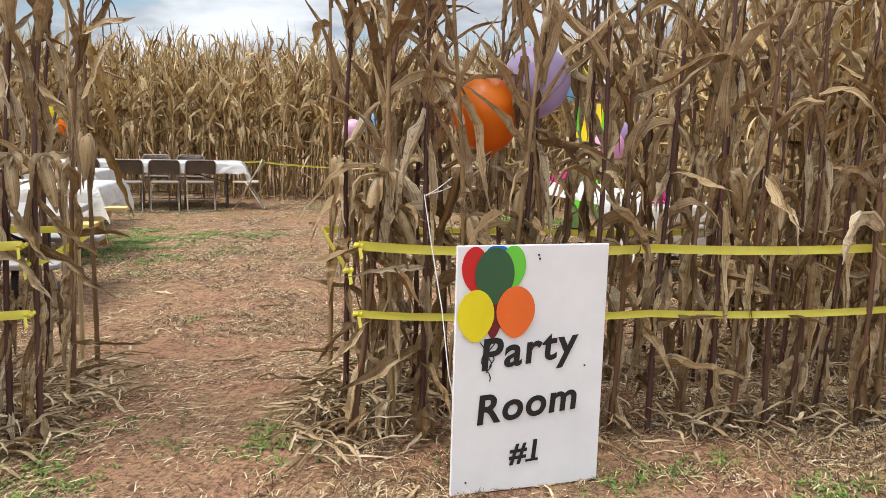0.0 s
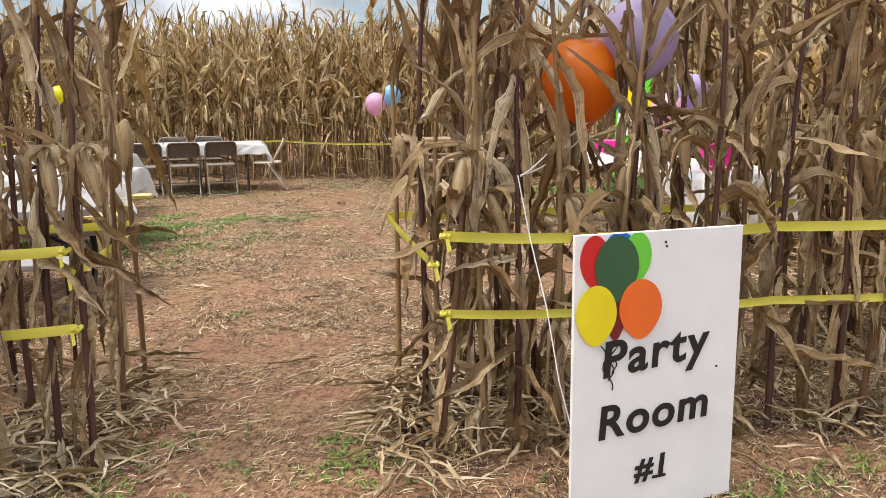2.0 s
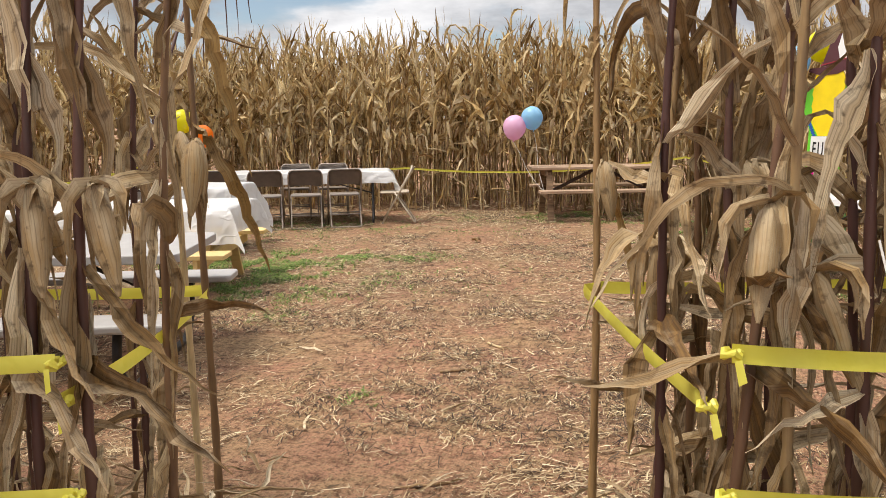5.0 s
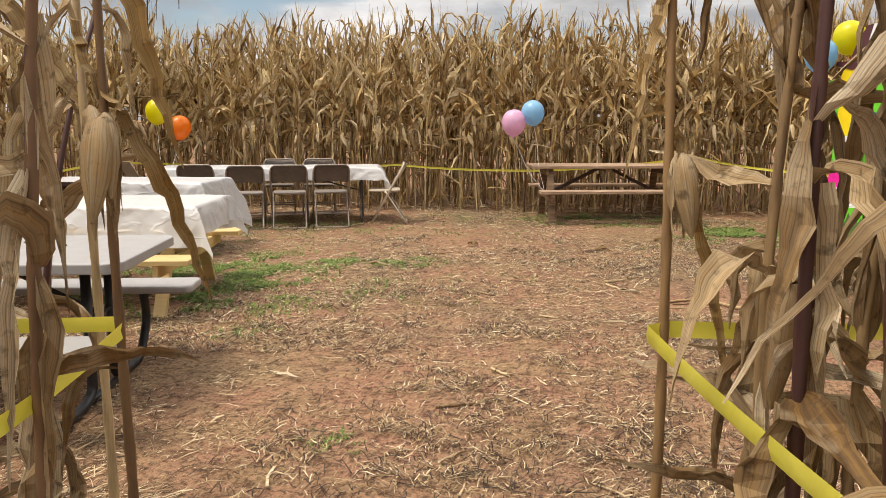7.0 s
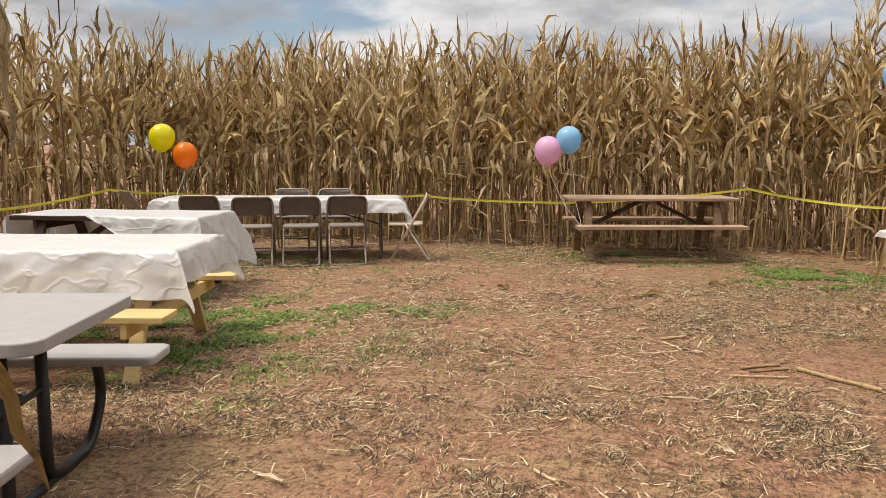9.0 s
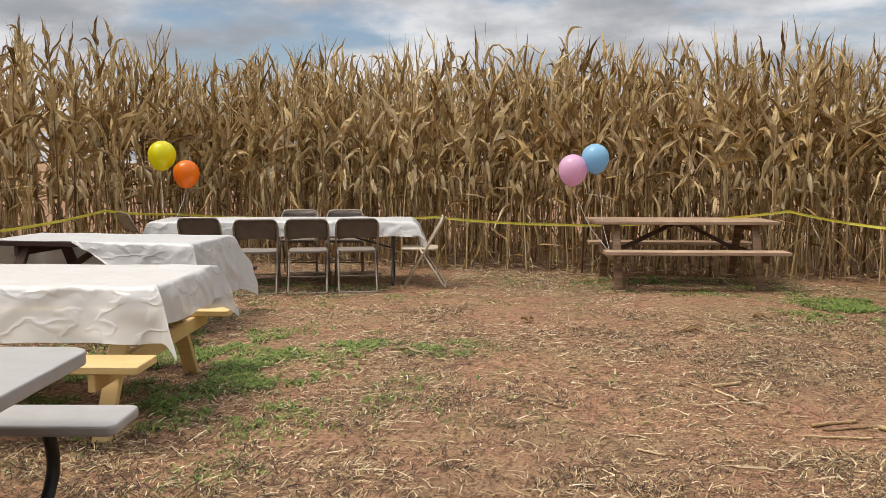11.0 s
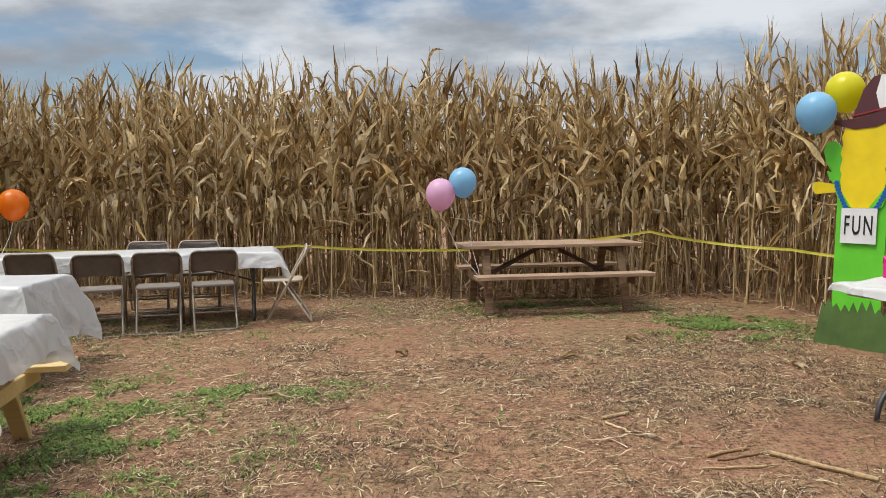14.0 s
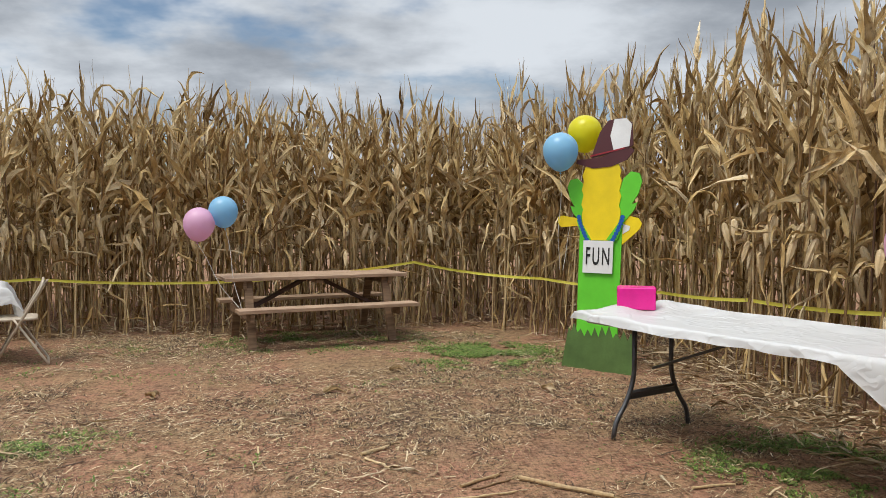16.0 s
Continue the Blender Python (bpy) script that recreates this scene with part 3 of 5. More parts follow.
# ---- the outermost row along the clearing, plant by plant
def edge_plant(seed):
    root = empty("corn_stalk", Matrix(), "tall dry tan maize plant at the clearing's edge", "corn plant", "corn plants at the clearing's edge")
    groups = {"stalk": [], "foliage": [], "ear": []}
    for p in plant(seed, False):
        groups["stalk" if p[0] == "stalk" else "ear" if p[0] in ("ear", "husk") else "foliage"].append(p)
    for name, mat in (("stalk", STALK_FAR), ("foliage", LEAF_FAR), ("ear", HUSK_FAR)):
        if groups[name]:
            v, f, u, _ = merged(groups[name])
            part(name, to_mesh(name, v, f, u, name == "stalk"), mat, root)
    return root


EDGE_KINDS = [edge_plant(500 + i) for i in range(16)]
rng_d = random.Random(17)
for i, (x, y, k) in enumerate(BACK[:N_FRONT[0]] + RIGHT[:N_FRONT[1]]):
    k *= rng_d.uniform(0.92, 1.06)
    m = Matrix.Translation((x, y, -0.01)) @ Euler((rng_d.gauss(0, 0.03), rng_d.gauss(0, 0.03), rng_d.uniform(0, 6.28))).to_matrix().to_4x4() @ Matrix.Diagonal((1, 1, k, 1))
    if i < len(EDGE_KINDS):
        EDGE_KINDS[i].matrix_basis = m
    else:
        copy_thing(EDGE_KINDS[rng_d.randrange(len(EDGE_KINDS))], m)


# ---- single plants of the two thin rows at the entrance
def build_corn_plant(seed):
    root = empty("corn_stalk", Matrix(), "dry brown maize plant with drooping papery leaves", "corn plant", "corn rows at the entrance")
    stalk = None
    for kind, v, f, uv in plant(seed, True):
        me = to_mesh(kind, v, f, uv, kind in ("stalk", "ear"))
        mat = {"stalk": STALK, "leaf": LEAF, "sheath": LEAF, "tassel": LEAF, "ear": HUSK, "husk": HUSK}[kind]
        ob = part(kind, me, mat, root)
        if kind == "ear":
            stalk = ob
        if kind == "husk":
            ob.parent = stalk
    return root


def entrance_rows():
    rng = random.Random(21)
    spots = []
    # right of the gap; the face runs slightly back to the right
    face = lambda x: 3.76 + 0.30 * (x + 0.28)
    x = -0.28
    while x < 4.6:
        spots.append((x, face(x) + rng.gauss(0, 0.05)))
        x += rng.uniform(0.12, 0.19)
    x = -0.62
    while x < 4.4:
        if x > -0.6:
            spots.append((x, 4.50 + 0.30 * (x + 0.62) + rng.gauss(0, 0.07)))
        x += rng.uniform(0.14, 0.22)
    x = 0.9
    while x < 4.4:
        spots.append((x, 5.0 + 0.30 * (x + 0.62) + rng.gauss(0, 0.08)))
        x += rng.uniform(0.15, 0.25)
    spots += [(-0.40, 4.12), (-0.2, 4.2), (-0.1, 4.45), (0.1, 4.25), (-0.3, 4.7)]
    # left of the gap
    x = -1.64
    while x > -4.4:
        spots.append((x, 3.42 + 0.2 * (x + 1.64) + (rng.gauss(0, 0.05) if x < -1.7 else 0)))
        x -= rng.uniform(0.14, 0.24)
    x = -1.80
    while x > -4.6:
        spots.append((x, 3.95 + 0.2 * (x + 1.8) + rng.gauss(0, 0.07)))
        x -= rng.uniform(0.3, 0.45)
    x = -1.97
    while x > -4.8:
        if x < -2:
            spots.append((x, 4.50 + 0.2 * (x + 1.97) + rng.gauss(0, 0.07)))
        x -= rng.uniform(0.2, 0.32)
    return spots


CORN_KINDS = [build_corn_plant(300 + i) for i in range(14)]
rng_e = random.Random(8)
for i, (x, y) in enumerate(entrance_rows()):
    m = Matrix.Translation((x, y, -0.01)) @ Euler((rng_e.gauss(0, 0.035), rng_e.gauss(0, 0.035), rng_e.uniform(0, 6.28))).to_matrix().to_4x4()
    if i < len(CORN_KINDS):
        CORN_KINDS[i].matrix_basis = m
    else:
        copy_thing(CORN_KINDS[rng_e.randrange(len(CORN_KINDS))], m)


# ---------------------------------------------------------------- tables
def place(x, y, deg):
    return pose(x, y, 0, 0, 0, deg)


def picnic_table(name, m, mat, label, length=1.83, boards=5, top_w=0.72, inset=0.27, bench=1.89, reach=0.68, foot=0.66, seat=0.44):
    """A-frame picnic table: plank top, two plank benches, splayed legs, braces."""
    root = empty(name, m, label, "picnic table")
    th = 0.038
    bw = top_w / boards
    # the brown table's planks carry the painted-in sunlight; its legs stay darker
    for i in range(boards):
        part("top_plank", block((length, bw - 0.006, th), (0, (i - (boards - 1) / 2) * bw, 0.755 - th / 2)), SUNLIT_WORN_WOOD if mat is BROWN_WOOD else mat, root)
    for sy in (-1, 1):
        part("bench_plank", block((bench, 0.25, th), (0.04, sy * reach, seat - th / 2)), SUNLIT_WORN_WOOD if mat is BROWN_WOOD else mat, root)
    for sx in (-1, 1):
        x = sx * (length / 2 - inset)
        for sy in (-1, 1):
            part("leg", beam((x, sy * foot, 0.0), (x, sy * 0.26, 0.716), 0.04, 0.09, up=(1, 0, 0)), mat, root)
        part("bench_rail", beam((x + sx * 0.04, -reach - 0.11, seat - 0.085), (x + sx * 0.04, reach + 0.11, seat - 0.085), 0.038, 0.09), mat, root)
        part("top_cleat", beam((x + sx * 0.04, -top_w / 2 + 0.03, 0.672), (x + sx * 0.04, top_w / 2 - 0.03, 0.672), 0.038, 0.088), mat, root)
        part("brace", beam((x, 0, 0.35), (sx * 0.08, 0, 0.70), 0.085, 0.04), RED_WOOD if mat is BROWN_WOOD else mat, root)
    part("top_cleat", beam((0, -top_w / 2 + 0.04, 0.69), (0, top_w / 2 - 0.04, 0.69), 0.085, 0.04), mat, root)
    return root


def tablecloth(m, a, b, drop, height, seed, label, xcut=None, flare=(0, 0), nx=120, ny=84, ruffle=0.0, end=None, hang=0.0, tuck=None):
    """Thin plastic cover over a table half-length a and half-width b, with hanging, creased sides."""
    rng = random.Random(seed)
    ph = [rng.uniform(0, 6.28) for _ in range(8)]
    end = drop if end is None else end
    x0, x1 = (xcut if xcut is not None else -(a + drop)), a + end
    verts, faces = [], []
    for j in range(ny + 1):
        for i in range(nx + 1):
            v = -(b + drop) + 2 * (b + drop) * j / ny
            xs = x0 if xcut is None else x0 + (-0.97 * a - x0) * max(0.0, min(1.0, (v - 0.7 * b) / (0.3 * b)))
            u = xs + (x1 - xs) * i / nx
            if xcut is not None and i == 0:
                u += 0.06 * math.sin(v * 9 + ph[6]) + 0.04 * math.sin(v * 23)
            ox, oy = max(0.0, abs(u) - a), max(0.0, abs(v) - b)
            if hang and v < 0:
                oy *= 1 + hang * max(0.0, min(1.0, (u / a - 0.44) / 0.4))
            if tuck is not None and v < 0:
                oy *= max(0.0, min(1.0, (u - tuck + 0.03 * math.sin(v * 30)) / 0.45))
            sx, sy = math.copysign(1, u), math.copysign(1, v)
            x, y = max(-a, min(a, u)), max(-b, min(b, v))
            z = height + 0.004
            if ox or oy:
                d = math.hypot(ox, oy)
                wav = (0.008 + 0.032 * min(1.0, d / drop)) * (0.2 if drop < 0.1 else 1.0)
                w1 = wav * (0.5 + 0.5 * math.sin(v * 11 + ph[0] + 2 * math.sin(v * 4 + ph[1])))
                w2 = wav * (0.5 + 0.5 * math.sin(u * 8 + ph[2] + 2 * math.sin(u * 3 + ph[3])))
                lo = min(ox, oy)
                if ox:
                    x = sx * (a + 0.008 + (w1 if not oy else 0.02) + lo * 0.42 + flare[0] * ox * (sx > 0))
                if oy:
                    y = sy * (b + 0.008 + (w2 if not ox else 0.02) + lo * 0.42 + flare[1] * oy * (sy < 0))
                z -= d * (0.97 - 0.25 * (flare[0] * (ox > 0) * (sx > 0))) - 0.004 * math.sin(u * 17 + v * 13)
                z = max(z, 0.05)
                cr = 0.024 * noise.noise((u * 3.0 + v * 4.0, v * 2.0, seed)) + 0.005 * noise.noise((u * 11.0, v * 11.0, seed + 3.0))
                cr += 0.016 * max(0.0, 1 - 3.2 * abs(noise.noise((u * 2.6 - v * 3.4, u * 1.1 + v * 1.3, seed + 5.0))))
                cr *= min(1.0, d / 0.06)
                x += sx * abs(cr) * (ox > 0)
                y += sy * abs(cr) * (oy > 0)
            else:
                z += 0.002 * (1 + math.sin(u * 9 + ph[4] + 3 * v) * math.sin(v * 7 + ph[5])) + 0.006 * max(0.0, noise.noise((u * 4.0, v * 6.0, seed + 9.0)))
            if ruffle:
                k = max(0.0, -u / a - 0.55) + max(0.0, v / b - 0.5) * 0.8
                z += ruffle * k * (1.0 + 0.9 * math.sin(u * 14 + 5 * v) * math.cos(v * 11 + ph[7]))
            verts.append((x, y, z))
    w = nx + 1
    for j in range(ny):
        for i in range(nx):
            faces.append((j * w + i, j * w + i + 1, (j + 1) * w + i + 1, (j + 1) * w + i))
    ob = part("tablecloth", to_mesh("tablecloth", verts, faces), CLOTH)
    ob.matrix_basis = m
    return tagged(ob, label, "tablecloth")


def rounded_slab(lx, ly, th, r, z, at=(0, 0), bevel=0.012):
    """A moulded slab with round corners and soft edges, top at z."""
    bm = bmesh.new()
    bv = min(bevel, th * 0.45, r * 0.8)
    rings = []
    for inset, level in ((bv, -th), (0.3 * bv, 0.3 * bv - th), (0, bv - th), (0, -bv), (0.3 * bv, -0.3 * bv), (bv, 0)):
        ring = []
        for cx, cy, a0 in ((1, 1, 0), (-1, 1, 90), (-1, -1, 180), (1, -1, 270)):
            for k in range(10):
                a = radians(a0 + 10 * k)
                ring.append(bm.verts.new((at[0] + cx * (lx / 2 - r) + (r - inset) * math.cos(a), at[1] + cy * (ly / 2 - r) + (r - inset) * math.sin(a), z + level)))
        rings.append(ring)
    n = len(rings[0])
    for low, high in zip(rings, rings[1:]):
        for i in range(n):
            bm.faces.new((low[i], low[(i + 1) % n], high[(i + 1) % n], high[i]))
    bm.faces.new(rings[-1])
    bm.faces.new(rings[0][::-1])
    return bm


def plastic_picnic_table(m):
    root = empty("plastic_picnic_table", m, "grey plastic picnic table with black tube legs", "picnic table")
    part("tabletop", rounded_slab(1.83, 0.94, 0.05, 0.09, 0.74, (0, 0.06), 0.007), GREY_PLASTIC, root, "speckled pale grey moulded plastic")
    for sy in (-1, 1):
        part("bench_seat", rounded_slab(1.95, 0.27, 0.045, 0.04, 0.445, (0, sy * 0.66)), GREY_PLASTIC, root, "speckled pale grey moulded plastic")
    for sx in (-1, 1):
        x = sx * 0.66
        for sy in (-1, 1):
            part("leg_tube", tube(rounded([(x, sy * 0.15, 0.70), (x, sy * 0.15, 0.06), (x, sy * 0.27, 0.022), (x, sy * 0.56, 0.022), (x + sx * 0.0, sy * 0.72, 0.22), (x, sy * 0.66, 0.41)], 0.09), 0.026), BLACK_STEEL, root, smooth=True)
        part("base_rail", tube([(x, -0.32, 0.022), (x, 0.32, 0.022)], 0.02), BLACK_STEEL, root, smooth=True)
        part("diagonal_brace", tube([(x, 0.0, 0.42), (sx * 0.15, 0.0, 0.69)], 0.013), BLACK_STEEL, root, smooth=True)
        part("cross_bar", tube([(x, -0.20, 0.42), (x, 0.20, 0.42)], 0.015), BLACK_STEEL, root, smooth=True)
    return root


def folding_table(m, label, length=1.83, width=0.76, inset=0.22):
    """Banquet table: moulded white top, wishbone steel legs with feet and a brace."""
    root = empty("folding_table", m, label, "folding table")
    part("tabletop", rounded_slab(length, width, 0.045, 0.05, 0.735), GREY_PLASTIC, root, "white moulded plastic")
    for sx in (-1, 1):
        x = sx * (length / 2 - inset)
        leg = part("leg_frame", tube([(x, -0.2, 0.27), (x, 0.2, 0.27)], 0.013), TABLE_LEG, root, smooth=True)
        for sy in (-1, 1):
            part("leg", tube(rounded([(x, sy * 0.17, 0.69), (x, sy * 0.17, 0.36), (x, sy * 0.23, 0.22), (x, sy * 0.33, 0.10), (x, sy * 0.345, 0.0)], 0.08), 0.0155), TABLE_LEG, root, smooth=True)
        part("cross_plate", block((0.012, 0.44, 0.035), (x, 0, 0.245)), TABLE_LEG, root)
        part("fold_brace", tube([(x, 0, 0.40), (sx * 0.22, 0, 0.685)], 0.009), TABLE_LEG, root, smooth=True)
    return root


def folding_chair(m, paint, seat, tubes, label):
    """Steel folding chair; it faces +y."""
    root = empty("folding_chair", m, label, "chair", "folding chairs round the table")
    # main frame: from the front feet up behind the seat to the back rest, one bent tube
    w = 0.215
    part("main_frame", tube(rounded([(-w, 0.22, 0.012), (-w, -0.17, 0.70), (-w + 0.03, -0.19, 0.765), (w - 0.03, -0.19, 0.765), (w, -0.17, 0.70), (w, 0.22, 0.012)], 0.06), 0.0115), tubes, root, smooth=True)
    part("rear_frame", tube(rounded([(-w + 0.025, 0.05, 0.43), (-w + 0.02, -0.22, 0.012), (w - 0.02, -0.22, 0.012), (w - 0.025, 0.05, 0.43)], 0.03), 0.0105), tubes, root, "paler worn steel tube", smooth=True)
    part("front_bar", tube([(-w, 0.13, 0.17), (w, 0.13, 0.17)], 0.008), paint, root, smooth=True)
    part("rear_bar", tube([(-w + 0.02, -0.12, 0.17), (w - 0.02, -0.12, 0.17)], 0.008), paint, root, smooth=True)
    # curved sheet back rest
    bm = bmesh.new()
    grid = []
    for j in range(7):
        z = 0.545 + 0.215 * j / 6
        r = []
        for i in range(13):
            s = i / 12 * 2 - 1
            half = w - 0.004 - (0.018 if j in (0, 6) else 0)
            dip = 0.022 * (1 - s * s) if j == 0 else 0
            yy = 0.22 - (z - 0.012) / 0.688 * 0.39
            r.append(bm.verts.new((s * half, yy - 0.03 * (1 - s * s) * 0.9 - 0.004, z + dip - (0.012 * s ** 6 if j == 6 else 0))))
        grid.append(r)
    for a, b in zip(grid, grid[1:]):
        for i in range(12):
            bm.faces.new((a[i], a[i + 1], b[i + 1], b[i]))
    bmesh.ops.solidify(bm, geom=bm.faces[:], thickness=0.006)
    part("backrest", bm, paint, root, smooth=True)
    part("seat", rounded_slab(0.385, 0.385, 0.022, 0.06, 0.437, (0, 0.05), 0.008), seat, root)
    return root


T_BROWN = place(-1.436, 14.1, 16.5)
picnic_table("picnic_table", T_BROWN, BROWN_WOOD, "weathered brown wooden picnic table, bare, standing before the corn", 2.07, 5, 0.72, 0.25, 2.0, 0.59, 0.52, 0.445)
T_YEL = place(-4.87, 7.96, 16.5)
picnic_table("picnic_table", T_YEL, YELLOW_WOOD, "pale yellow painted picnic table under a white cover", 1.83, 5, 0.88, 0.2, 1.89, 0.73, 0.68)
tablecloth(T_YEL, 0.93, 0.455, 0.29, 0.757, 3, "thin white plastic tablecloth over the yellow picnic table", flare=(0.05, 0.1), end=0.22)
T_DARK = place(-5.98, 9.98, 10)
picnic_table("picnic_table", T_DARK, RED_WOOD, "dark stained picnic table half bared by its cover", 1.78)
tablecloth(T_DARK, 0.90, 0.375, 0.30, 0.757, 5, "thin white plastic tablecloth folded back along one side of the table", flare=(0.04, 0.1), end=0.5, tuck=-0.1)
T_GREY = place(-3.95, 5.87, 18)
plastic_picnic_table(T_GREY)
T_FAR = place(-5.82, 12.756, 20)
folding_table(T_FAR, "white folding table under a plastic cover, ringed by chairs", 2.92)
tablecloth(T_FAR, 1.47, 0.39, 0.17, 0.738, 7, "thin white plastic tablecloth with creased hanging corners", flare=(0.25, 0.1), end=0.36)
T_GIFT = place(1.30, 8.96, -64) @ Matrix.Diagonal((1, 1.06, 1.06, 1))
folding_table(T_GIFT, "white folding table with grey steel legs, loosely covered", 2.44, inset=0.25)


# chairs along the near side, the far side and both ends
CHAIR_SIZE = Matrix.Diagonal((1.06, 1.06, 1.05, 1))


def beside(t, x, y, deg):
    return t @ pose(x, y, 0, 0, 0, deg) @ CHAIR_SIZE


for x, y, deg in ((-6.46, 12.0, 20), (-5.75, 11.95, 27), (-5.27, 12.20, 25), (-4.80, 12.45, 27)):
    folding_chair(pose(x, y, 0, 0, 0, deg) @ CHAIR_SIZE, CHAIR_PAINT, CHAIR_SEAT, CHAIR_TUBE, "taupe steel folding chair pushed up to the covered table")
for x in (0.05, 0.62):
    folding_chair(beside(T_FAR, x, 0.55, 182), CHAIR_PAINT, CHAIR_SEAT, CHAIR_TUBE, "taupe steel folding chair at the far side of the covered table")
folding_chair(beside(T_FAR, -1.82, 0.30, -52), CREAM_CHAIR, CHAIR_SEAT, CHAIR_TUBE, "pale taupe folding chair at the table's end")
folding_chair(pose(-4.17, 12.93, 0, 0, 0, 108) @ CHAIR_SIZE, CREAM_CHAIR, CREAM_CHAIR, CREAM_CHAIR, "cream folding chair turned side-on at the table's end")


# ---------------------------------------------------------------- party sign
def party_sign():
    """White board leaning by the gap, painted with balloons and lettering."""
    root = empty("party_sign", SIGN_POSE, "white painted board with balloons and black lettering standing against the corn", "sign")
    w, h = 0.632, 1.0
    part("board", block((w, 0.016, h), (w / 2, 0.008, h / 2), None, 0.002), WHITE_PAINT, root)
    cols = {"red": (0.62, 0.015, 0.015), "blue": (0.01, 0.16, 0.62), "green": (0.16, 0.62, 0.05), "dark_green": (0.035, 0.11, 0.045), "maroon": (0.18, 0.012, 0.015), "yellow": (0.86, 0.72, 0.01), "orange": (0.85, 0.16, 0.02)}
    mats = {k: plain("sign_" + k, v, 0.5, 0, 0.08, 6, 0.05) for k, v in cols.items()}
    shapes = [("blue", 0.16, 0.945, 0.055, 0.06), ("red", 0.07, 0.912, 0.052, 0.085), ("green", 0.225, 0.918, 0.052, 0.082), ("maroon", 0.15, 0.715, 0.034, 0.075), ("dark_green", 0.15, 0.885, 0.08, 0.108), ("yellow", 0.078, 0.73, 0.074, 0.10), ("orange", 0.24, 0.74, 0.08, 0.10)]
    for i, (c, cx, cz, rx, rz) in enumerate(shapes):
        o = [(x, min(z, h - 0.002)) for x, z in oval(cx, cz, rx, rz, 28, 0.22)]
        part("painted_balloon", plate(o, 0.001, y=-0.0012 * (i + 1) - 0.001), mats[c], root, c.replace("_", " ") + " painted balloon")
    for k, (x, z, dx) in enumerate(((0.10, 0.62, 0.04), (0.15, 0.625, -0.015), (0.135, 0.615, 0.02))):
        pts = [(x + dx * t + 0.012 * math.sin(t * 9 + k), -0.003, z - 0.16 * t * (1 - 0.2 * k)) for t in [j / 10 for j in range(11)]]
        part("painted_string", tube(pts, 0.0022, 5), BLACK_PAINT, root)
    for text, size, x, z, tilt, bold in (("Party", 0.176, 0.298, 0.58, -6, 0.0032), ("Room", 0.165, 0.302, 0.355, -5, 0.0036), ("#1", 0.115, 0.302, 0.155, -4, 0.0026)):
        me = lettering(text, size, bold, 0.16, 1.1)
        ob = part("lettering", me, BLACK_PAINT, root, "black brush lettering")
        ob.matrix_basis = Matrix.Translation((x, -0.004, z)) @ Matrix.Rotation(radians(tilt), 4, "Y")
    part("lettering", plate([(0.309, 0.113), (0.362, 0.116), (0.362, 0.126), (0.309, 0.123)], 0.002, y=-0.005), BLACK_PAINT, root, "black brush stroke")
    for x, z in ((0.33, 0.96), (0.335, 0.945), (0.55, 0.50), (0.06, 0.05)):
        part("nail_head", tube([(x, -0.003, z), (x, 0.002, z)], 0.004, 8), BLACK_STEEL, root)
    return root


SIGN_POSE = pose(0.243, 3.30, 0.0, -1.0, 0.3, 25) @ Matrix.Diagonal((1.055, 1, 1.03, 1))
party_sign()


# ---------------------------------------------------------------- balloons
def balloon(at, colour, mat, tie, size=0.29, lean=(0, 0), group=""):
    root = empty("balloon", Matrix.Translation(at) @ Euler((lean[0], lean[1], 0)).to_matrix().to_4x4(), colour + " party balloon on a white string", "balloon", group)
    bm = bmesh.new()
    prof = []
    for k in range(15):
        a = math.pi * k / 14 - math.pi / 2
        z = math.sin(a)
        r = math.cos(a)
        if z < 0:
            z *= 1.22
            r *= 1 - 0.10 * abs(math.sin(a)) ** 2
        prof.append((r * size / 2, z * size / 2))
    n = 24
    rings = [[bm.verts.new((max(r, 0.006) * math.cos(2 * math.pi * k / n), max(r, 0.006) * math.sin(2 * math.pi * k / n), z)) for k in range(n)] for r, z in prof]
    for u, v in zip(rings, rings[1:]):
        for k in range(n):
            bm.faces.new((u[k], u[(k + 1) % n], v[(k + 1) % n], v[k]))
    bm.faces.new(rings[-1])
    part("envelope", bm, mat, root, smooth=True)
    zb = prof[0][1]
    part("knot", tube([(0, 0, zb + 0.004), (0, 0, zb - 0.006), (0, 0, zb - 0.02)], [0.005, 0.006, 0.013], 10), mat, root, smooth=True)
    if tie is not None:
        b = root.matrix_basis.inverted() @ Vector(tie)
        a = Vector((0, 0, zb - 0.012))
        pts = [a.lerp(b, t) + Vector((0.012 * math.sin(t * 8), 0, -0.04 * math.sin(math.pi * t))) for t in [i / 10 for i in range(11)]]
        part("string", tube(pts, 0.003, 5), STRING, root)
    return root


R = {k: rubber("rubber_" + k, c) for k, c in {"orange": (0.90, 0.25, 0.012), "lilac": (0.60, 0.50, 0.76), "yellow": (0.86, 0.80, 0.02), "pink": (0.90, 0.58, 0.78), "blue": (0.36, 0.67, 0.90)}.items()}
balloon((0.51, 4.12, 1.715), "lilac", R["lilac"], (0.03, 3.80, 1.18), 0.318, (0.3, 0.25))
balloon((0.28, 4.10, 1.56), "orange", R["orange"], (0.03, 3.80, 1.18), 0.325, (0.1, -0.15))
balloon((-2.60, 13.55, 1.34), "pink", R["pink"], (-2.18, 13.42, 0.43), 0.33, (0, 0.1))
balloon((-2.36, 13.62, 1.47), "sky blue", R["blue"], (-2.17, 13.42, 0.43), 0.31, (0, -0.1))
balloon((-7.42, 12.6, 1.50), "yellow", R["yellow"], (-7.12, 12.25, 0.62), 0.33, (0, 0.2))
